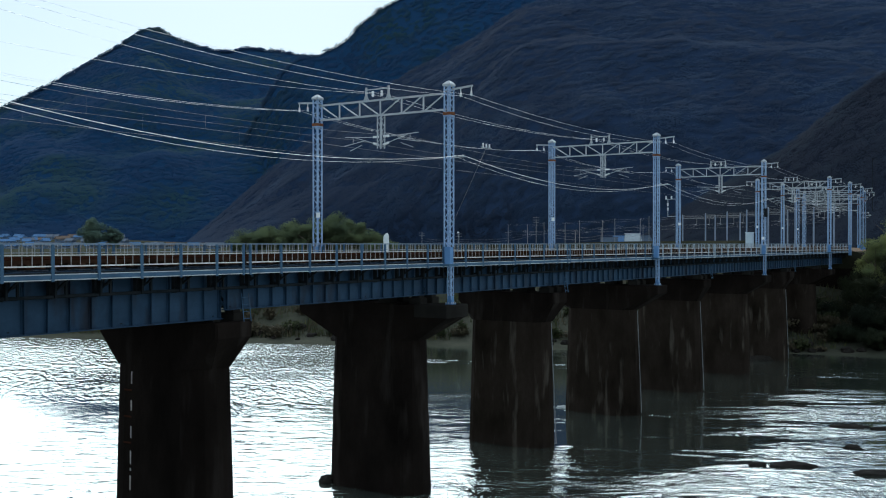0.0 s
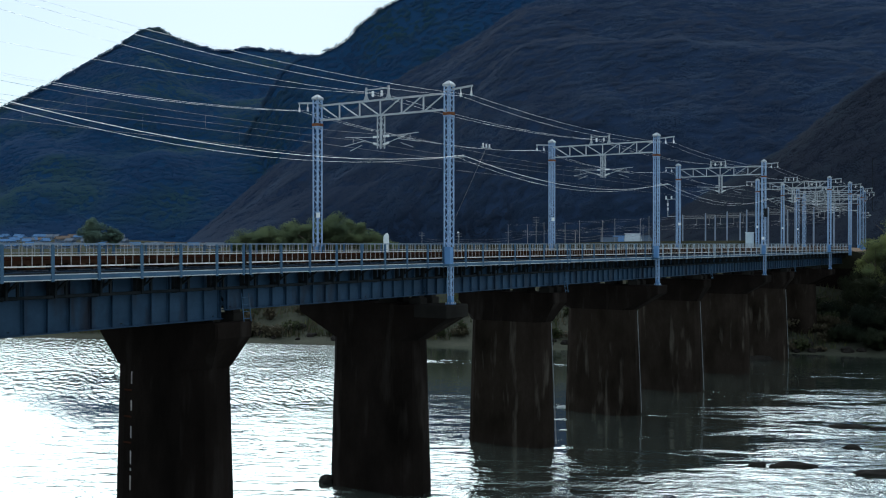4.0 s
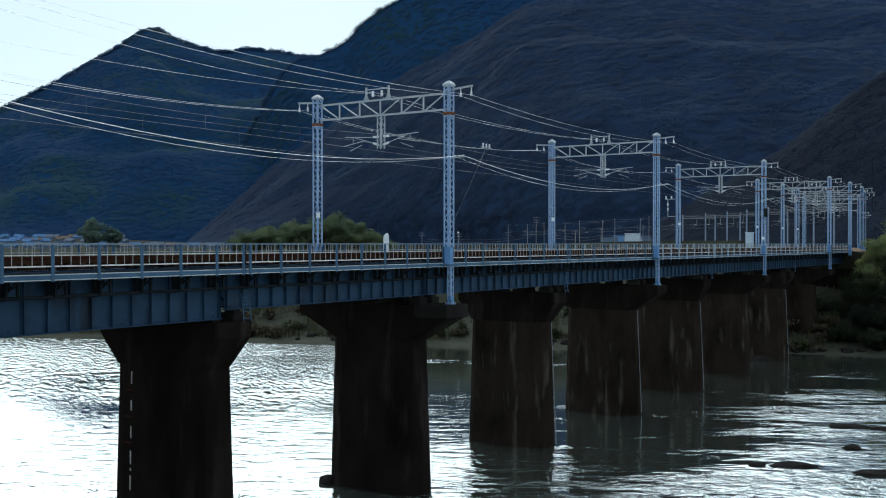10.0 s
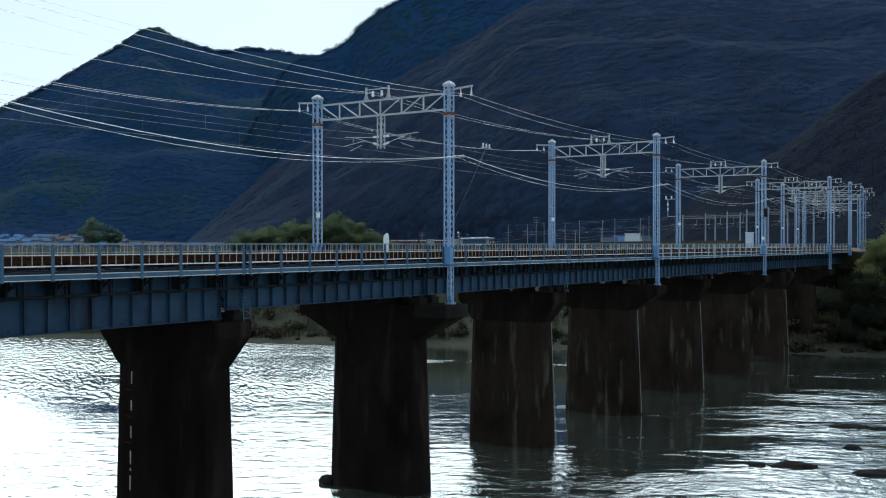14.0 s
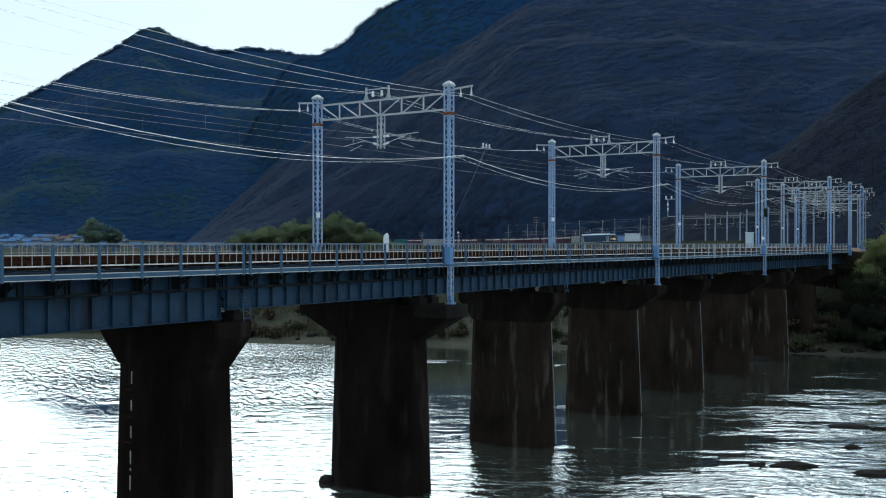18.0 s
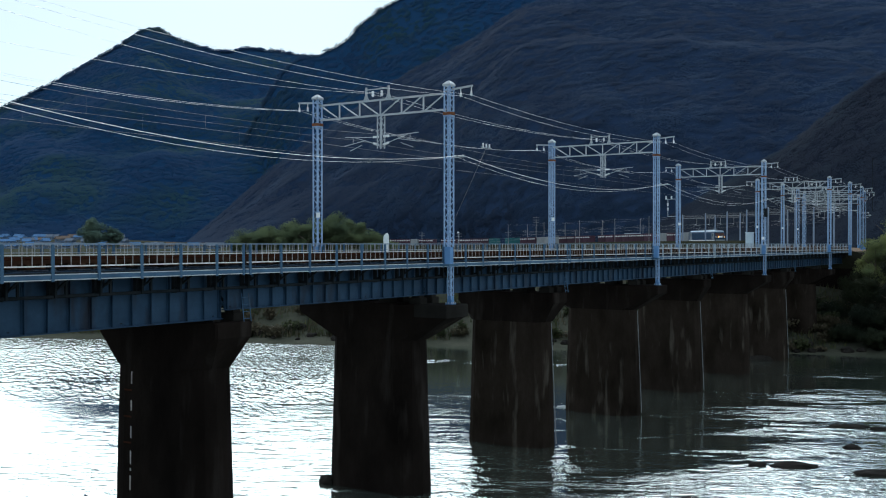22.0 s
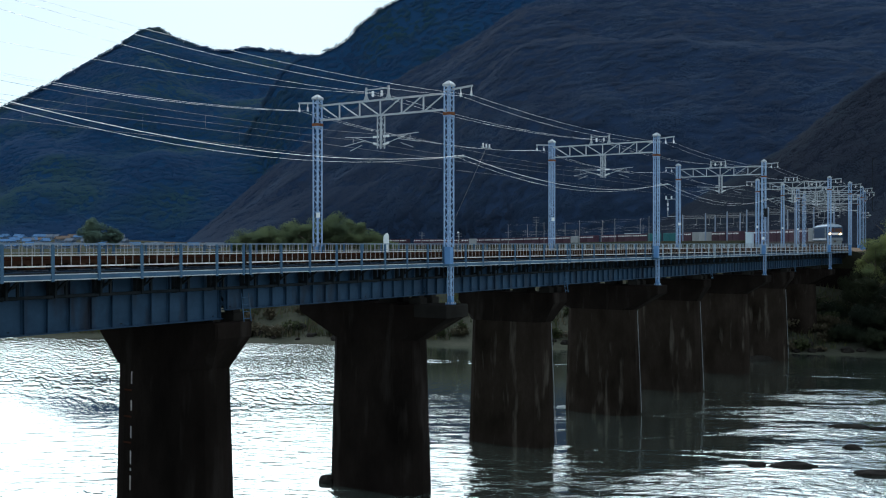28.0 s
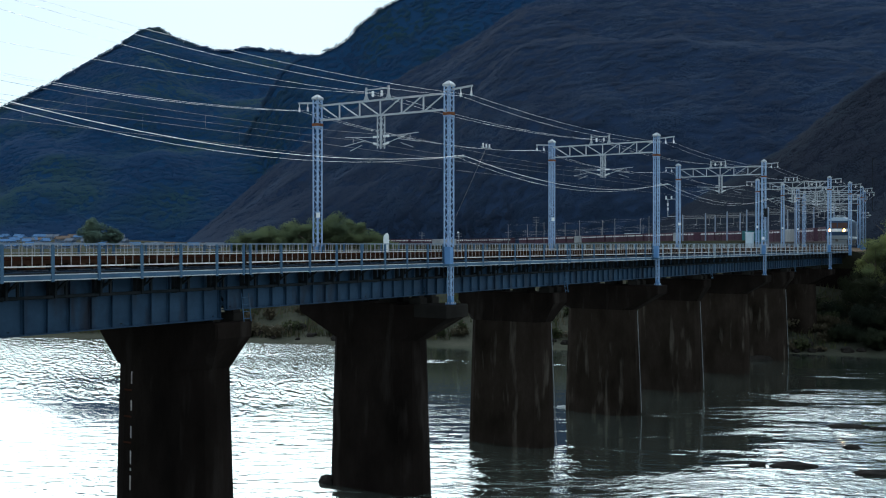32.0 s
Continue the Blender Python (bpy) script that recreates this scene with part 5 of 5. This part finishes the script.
def build_utility_poles():
    for u, d, top, arms in ((34.0, 365, 11.5, 3), (23.5, 360, 6.0, 2), (45.0, 340, 6.2, 2), (53.0, 335, 6.8, 2), (-8.0, 380, 6.0, 2), (6.0, 372, 5.6, 2), (66.0, 330, 7.8, 2), (118.0, 275, 25.0, 0)):
        x, y = seen_at(u, d)
        p = base("utility_pole", x, y, -2.0, "thin dark utility pole on the far bank", "utility pole", "utility poles on the far bank")
        low = 12.0 if d < 300 else 0.0
        part("pole", Form().rod((0, 0, low), (0, 0, top + 1.5), 0.12 if arms else 0.07, 7, 0.07 if arms else 0.05), DULLWIRE if arms else DARKSTEEL, p)
        for k in range(arms):
            z = top + 1.0 - 0.9 * k
            part("crossarm", Form().beam((-1.1 * 0.83, -1.1 * 0.55, z), (1.1 * 0.83, 1.1 * 0.55, z), 0.1, 0.1), DULLWIRE, p)
    for u0, d0, z0, u1, d1, z1 in ((-8, 380, 5, 6, 372, 4.6), (6, 372, 4.6, 23.5, 360, 5), (23.5, 360, 5, 34, 365, 7.5), (34, 365, 7.5, 45, 340, 5.2), (45, 340, 5.2, 53, 335, 5.8), (53, 335, 5.8, 66, 330, 6.8)):
        for e in (0.0, 0.9):
            wire("power_line", (*seen_at(u0, d0), z0 - 2.0 - e), (*seen_at(u1, d1), z1 - 2.0 - e), 0.4, 0.03, DULLWIRE, "thin power line between utility poles", "power lines", 6)


build_line()
build_utility_poles()
build_abutment()
build_far_masts()
build_growth()
build_bank_grass()
build_rocks()
build_village()
build_fittings()


def build_foam():
    rng = random.Random(8)
    v, t = icosphere(1)
    for py, left, right in ((PIERS[3], 12, 0), (PIERS[4], 18, 0), (PIERS[5], 6, 0)):
        f = Form()
        for k in range(left + right):
            if k < left:
                x, y, sx, sy, sz = rng.gauss(-7.9, 0.32), rng.gauss(0.1, 0.4), rng.uniform(0.07, 0.24), rng.uniform(0.06, 0.18), rng.uniform(0.03, 0.11)
            else:
                o = rng.uniform(0, 1) ** 1.5
                x, y, sx, sy, sz = -1.1 + 5.5 * o, 0.9 + 1.7 * o + rng.gauss(0, 0.12), rng.uniform(0.2, 0.55), rng.uniform(0.02, 0.05), 0.02
            f.add([(x + p[0] * sx * rng.uniform(0.8, 1.2), y + p[1] * sy + p[0] * sx * 0.38, p[2] * sz) for p in v], t.tolist())
        thing("foam_patch", f, FOAM, "thin white foam where the current meets a pier", "foam", "foam at the piers", at=(0, py, WATER_Z))


build_foam()

# ---------------------------------------------------------------- the freight train
BLUE = surface("blue_train_paint", (0.022, 0.050, 0.100), (0.034, 0.070, 0.130), 0.35, 0.0, 0.8, 8, 0.03, 0.3, moving=True, spec=0.1)
CREAM = surface("white_train_paint", (0.85, 0.85, 0.85), (0.85, 0.85, 0.85), 0.35, 0.0, 0.8, 8, 0.03, 0.3, moving=True)
UNDER = surface("sooty_underframe", (0.05239, 0.04833, 0.04462), (0.1257, 0.1099, 0.1004), 0.8, 0.0, 1.0, 8, 0.1, 0.4, moving=True)
SKIRT = surface("grey_skirt_paint", (0.1801, 0.2038, 0.23), (0.2594, 0.2869, 0.3067), 0.5, 0.0, 1.0, 8, 0.05, 0.3, moving=True)
MAROON = surface("maroon_container_paint", (0.050, 0.026, 0.040), (0.085, 0.045, 0.066), 0.5, 0.0, 0.6, 6, 0.05, 0.4, per=0.25, moving=True, spec=0.1)
TEAL = surface("teal_container_paint", (0.022, 0.108, 0.128), (0.036, 0.152, 0.172), 0.5, 0.0, 0.6, 6, 0.05, 0.3, moving=True, spec=0.1)
PALEBOX = surface("pale_grey_container_paint", (0.249, 0.2691, 0.2899), (0.3579, 0.3752, 0.3892), 0.5, 0.0, 0.6, 6, 0.05, 0.4, per=0.2, moving=True, spec=0.1)
EMBLEM = surface("dulled_white_paint", (0.78, 0.78, 0.8), (0.88, 0.88, 0.9), 0.6, 0.0, 1.0, 8, 0.0, 0.4, moving=True, spec=0.1)
LAMP = glow("headlamp", (1.0, 0.50, 0.16), 900.0)
# emissive ring that imitates the orange halo round each headlamp
LAMPRING = glow("headlamp_halo", (1.0, 0.42, 0.12), 1.3)
# windscreens: the reflection of warm dusk sky is painted in as brown
CABBROWN = surface("cab_glass_brown_reflection", (0.060, 0.034, 0.030), (0.105, 0.056, 0.046), 0.25, 0.0, 1.0, 6, 0.0, 0.3, moving=True, spec=0.1)
ROOFPALE = surface("pale_roof_paint", (0.4003, 0.4986, 0.6128), (0.5506, 0.656, 0.7726), 0.5, 0.0, 1.0, 8, 0.05, 0.4, moving=True, spec=0.2)


def bogie(parent, y, spread, r):
    b = part("bogie", Form().box(-0.95, y - spread / 2 - 0.5, 0.35, -0.8, y + spread / 2 + 0.5, 0.75).box(0.8, y - spread / 2 - 0.5, 0.35, 0.95, y + spread / 2 + 0.5, 0.75).box(-0.9, y - 0.25, 0.45, 0.9, y + 0.25, 0.85), UNDER, parent)
    for e in (-spread / 2, spread / 2):
        part("wheelset", Form().rod((-0.6, y + e, r), (-0.5, y + e, r), r, 16).rod((0.5, y + e, r), (0.6, y + e, r), r, 16).rod((-0.5, y + e, r), (0.5, y + e, r), 0.08, 8), UNDER, b)


def build_locomotive():
    """Nose towards +y; origin on the rails at mid-length."""
    L, W = 7.9, 1.48
    lo = base("electric_locomotive", 0, 0, 0, "blue and white electric freight locomotive with lit headlights", "locomotive")
    def ring(y, lean, top=3.62, low=0.95):
        e = (y > 0) - (y < 0)
        return [(-W, y, low), (W, y, low), (W, y - e * lean * 0.1, 2.0), (W, y - e * lean * 0.75, 3.2), (W * 0.93, y - e * lean * 0.9, 3.45), (W * 0.72, y - e * lean, top),
                (-W * 0.72, y - e * lean, top), (-W * 0.93, y - e * lean * 0.9, 3.45), (-W, y - e * lean * 0.75, 3.2), (-W, y - e * lean * 0.1, 2.0)]
    part("body", Form().loft([ring(-L, 0.55), ring(-L + 0.7, 0), ring(L - 0.7, 0), ring(L, 0.55)]), BLUE, lo)
    part("upper_panel", Form().box(-W - 0.012, -L + 0.9, 2.35, -W + 0.02, L - 0.9, 3.15).box(W - 0.02, -L + 0.9, 2.35, W + 0.012, L - 0.9, 3.15), BLUE, lo)
    part("white_band", Form().box(-W - 0.016, -L + 0.35, 1.15, -W + 0.02, L - 0.35, 1.4).box(W - 0.02, -L + 0.35, 1.15, W + 0.016, L - 0.35, 1.4), CREAM, lo)
    roof = Form()
    pr = [(-1.36, 3.35), (1.36, 3.35), (1.2, 3.6), (0.7, 3.78), (-0.7, 3.78), (-1.2, 3.6)]
    roof.loft([[(a * k, y, 3.3 + (b - 3.3) * k) for a, b in pr] for y, k in ((-L + 0.45, 0.97), (-L + 1.2, 1.02), (L - 1.2, 1.02), (L - 0.45, 0.97))])
    part("roof", roof, ROOFPALE, lo, "pale blue-white roof")
    for e in (-1, 1):
        y = L * e
        def quad(f, xs, z0, z1, out):
            yy = lambda z: y - e * (0.055 * max(0, z - 0.95) / 1.05 if z < 2 else 0.055 + (z - 2.0) / 1.2 * 0.36) + e * out
            f.add([(a, yy(z) - e * t, z) for t in (0, 0.08) for z in (z0, z1) for a in xs], [(0, 1, 3, 2), (4, 6, 7, 5), (0, 4, 5, 1), (2, 3, 7, 6), (0, 2, 6, 4), (1, 5, 7, 3)])
            return f
        part("nose_band", quad(Form(), (-1.36, 1.36), 1.98, 2.34, 0.035), CREAM, lo)
        part("cab_front", quad(Form(), (-1.36, 1.36), 1.0, 1.5, 0.03), SKIRT, lo)
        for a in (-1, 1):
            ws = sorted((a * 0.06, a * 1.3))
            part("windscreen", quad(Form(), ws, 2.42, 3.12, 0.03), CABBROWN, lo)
            lampbox = part("headlight_bezel", Form().rod((a * 0.92, y - e * 0.1, 2.15), (a * 0.92, y + e * 0.06, 2.15), 0.24, 14), UNDER, lo)
            if e > 0:
                part("reflector", Form().rod((a * 0.92, y - 0.1, 2.15), (a * 0.92, y + 0.075, 2.15), 0.195, 14), LAMPRING, lampbox, "glowing ring for the headlamp's orange halo")
                # tube added to block the headlamp's light except from nearly ahead
                part("headlight_hood", Form().turned((a * 0.92, y - 0.05, 2.15), (0, 1, 0), [(0, 0.2), (0.12, 0.23), (0.72, 0.23), (0.72, 0.2), (0.1, 0.2)], 16), UNDER, lampbox, "added black tube that hides the headlight from the side")
                part("headlight", Form().turned((a * 0.92, y + 0.08, 2.15), (0, 1, 0), [(0, 0.09), (0.03, 0.08), (0.05, 0.03)], 14), LAMP, lampbox, "glowing headlight")
            part("cab_panel", Form().box(a * W - 0.02, min(y - e * 0.75, y - e * 2.1), 1.45, a * W + 0.014, max(y - e * 0.75, y - e * 2.1), 3.1) if a > 0 else Form().box(a * W - 0.014, min(y - e * 0.75, y - e * 2.1), 1.45, a * W + 0.02, max(y - e * 0.75, y - e * 2.1), 3.1), SKIRT, lo, "pale grey cab side")
            part("side_window", Form().box(a * W - 0.03, y - e * 1.5 - 0.3, 2.3, a * W + 0.03, y - e * 1.5 + 0.3, 2.95), DARKGLASS, lo)
        part("skirt", Form().box(-1.2, min(y - e * 0.1, y - e * 0.35), 0.25, 1.2, max(y - e * 0.1, y - e * 0.35), 0.98), SKIRT, lo)
        part("coupler", Form().box(-0.16, min(y, y + e * 0.6), 0.75, 0.16, max(y, y + e * 0.6), 1.05), UNDER, lo)
        part("step", Form().box(-1.3, min(y, y + e * 0.18), 0.25, -0.95, max(y, y + e * 0.18), 0.32).box(0.95, min(y, y + e * 0.18), 0.25, 1.3, max(y, y + e * 0.18), 0.32), UNDER, lo)
        pan = Form()
        py = e * 4.6
        pan.rod((-0.55, py - 0.6, 3.95), (-0.55, py + 0.6, 3.95), 0.03).rod((0.55, py - 0.6, 3.95), (0.55, py + 0.6, 3.95), 0.03)
        if e < 0:
            pan.rod((0, py - 0.6, 3.95), (0, py + 0.9, 4.55), 0.04).rod((0, py + 0.9, 4.55), (0, py - 0.5, 5.15), 0.03).beam((-0.85, py - 0.5, 5.18), (0.85, py - 0.5, 5.18), 0.25, 0.05)
        else:
            pan.beam((-0.85, py, 4.1), (0.85, py, 4.1), 0.25, 0.05).rod((0, py - 0.6, 3.95), (0, py + 0.9, 4.05), 0.04)
        part("pantograph", pan, SKIRT, lo)
    for y in (-2.6, -0.8, 1.0, 2.6):
        part("roof_box", Form().soft_box(-0.55, y - 0.6, 3.7, 0.55, y + 0.6, 4.0, 0.05), SKIRT, lo)
    part("underframe", Form().box(-1.35, -L + 0.4, 0.62, 1.35, L - 0.4, 0.97), UNDER, lo)
    for y in (-5.5, 0, 5.5):
        bogie(lo, y, 2.4, 0.56)
    for ob in lo.children_recursive:
        ob.data.transform(Matrix.Diagonal((1, 1, 1.1, 1)))
    return lo


BOX_L, BOX_W, BOX_H = 3.66, 2.4, 2.75
def build_container_meshes():
    out = {}
    for nm, mt in (("maroon", MAROON), ("teal", TEAL), ("pale", PALEBOX)):
        f = Form()
        edge = []
        for k in range(8):
            y = -BOX_L / 2 + 0.3 + k * (BOX_L - 0.6) / 7
            edge += [(0.0, y - 0.12), (0.035, y - 0.07), (0.035, y + 0.07), (0.0, y + 0.12)]
        def outline(z, inset, rib):
            h = BOX_W / 2 - inset
            right = [(h, -BOX_L / 2 + 0.06)] + [(h + a * rib, b) for a, b in edge] + [(h, BOX_L / 2 - 0.06)]
            return [(-h + 0.06, -BOX_L / 2 + inset, z), (h - 0.06, -BOX_L / 2 + inset, z)] + [(a, b, z) for a, b in right] + [(h - 0.06, BOX_L / 2 - inset, z), (-h + 0.06, BOX_L / 2 - inset, z)] + [(-a, b, z) for a, b in reversed(right)]
        f.loft([outline(0.0, 0.0, 0), outline(0.2, 0.0, 0), outline(0.24, 0.0, 1), outline(BOX_H - 0.28, 0.0, 1), outline(BOX_H - 0.22, 0.0, 0), outline(BOX_H - 0.04, 0.0, 0), outline(BOX_H, 0.05, 0)])
        out[nm] = f.mesh("container", mt)
    out["emblem"] = Form().box(-0.045, -0.27, 2.02, 0.045, 0.27, 2.36).mesh("emblem", EMBLEM)
    return out


BOXES = build_container_meshes()
DECK = Form().box(-1.2, -9.9, 0.78, 1.2, 9.9, 1.0).box(-0.3, -9.9, 0.5, 0.3, 9.9, 0.78)
for i in range(11):
    DECK.box(-1.25, -9.9 + 1.96 * i, 0.74, 1.25, -9.8 + 1.96 * i, 0.99)
DECK = DECK.mesh("flat_deck", UNDER)
WAGON_L = 20.1


def build_wagon(kinds):
    w = base("container_wagon", 0, 0, 0, "container flat wagon loaded with " + ("maroon freight containers" if all(k in "m-" for k in kinds) else "maroon and pale freight containers" if "t" not in kinds else "teal and maroon freight containers"), "freight wagon", "wagons of the freight train")
    part("flat_deck", DECK, None, w)
    for y in (-7.1, 7.1):
        bogie(w, y, 1.9, 0.43)
    for i, k in enumerate(kinds):
        if k == "-":
            continue
        y = 7.8 - 3.9 * i
        c = part("container", BOXES[{"m": "maroon", "t": "teal", "p": "pale"}[k]], None, w, at=(0, y, 1.0))
        if k == "m":
            for e in (-1, 1):
                for q in (-1.35, -0.45, 0.45, 1.35):
                    part("emblem", BOXES["emblem"], None, c, "plain white emblem panel", at=(e * BOX_W / 2, q, 0))
    return w


LOCO = build_locomotive()
LOADS = ["pmmpm", "mmmmm", "mm-mm", "mmppp", "mmtt-", "tmmmm", "mm-mm", "pmmmm", "mmmmm", "mmmpm", "mmmmm", "m-mmm", "mmmmp", "ppmmm", "mmmmm", "mm-mm"]
WAGONS = [build_wagon(k) for k in LOADS]

# where the locomotive's nose is, as metres along the line, second by second
PASSED = [(12.0, (-195.0, 284.0)), (14.0, (-162.7, 280.0)), (17.0, (-117.0, 264.5)), (18.0, (-104.7, 258.8)), (20.0, (-79.4, 243.0)), (22.0, (-58.0, 223.7)), (24.0, (-39.4, 202.5)), (28.0, (-14.1, 155.0)), (30.0, (-6.9, 128.8)), (31.0, (-4.2, 115.6)), (32.0, (-2.8, 102.0))]
PACE = np.polyfit([t for t, _ in PASSED], [run_at(*p) for _, p in PASSED], 3)


def nose(t):
    if t < 12.0:
        return float(np.polyval(PACE, 12.0) + (12.0 - t) * (np.polyval(PACE, 12.0) - np.polyval(PACE, 13.0)))
    return float(np.polyval(PACE, t))


def on_rails(s, half):
    """Pose of a vehicle whose middle is s along the line and whose bogies are half before and behind it."""
    a, b = along(s - half), along(s + half)
    c = (a + b) / 2
    d = a - b
    z = (rail_z(s - half) + rail_z(s + half)) / 2
    tilt = math.atan2(rail_z(s - half) - rail_z(s + half), 2 * half)
    return Matrix.Translation((c.x, c.y, z)) @ Matrix.Rotation(math.atan2(d.y, d.x) - math.pi / 2, 4, "Z") @ Matrix.Rotation(tilt, 4, "X")


def motions():
    walk(RIVER, [(0.0, pose(-16, 22, WATER_Z, 0, 0, 21.28)), (32.0, pose(-16 + 32 * 1.1 * FLOW.x, 22 + 32 * 1.1 * FLOW.y, WATER_Z, 0, 0, 21.28))])
    times = [0.5 * k for k in range(65)]
    walk(LOCO, [(t, on_rails(nose(t) + 8.0, 5.0)) for t in times])
    for i, w in enumerate(WAGONS):
        walk(w, [(t, on_rails(nose(t) + 16.6 + WAGON_L * (i + 0.5), 7.1)) for t in times])


motions()
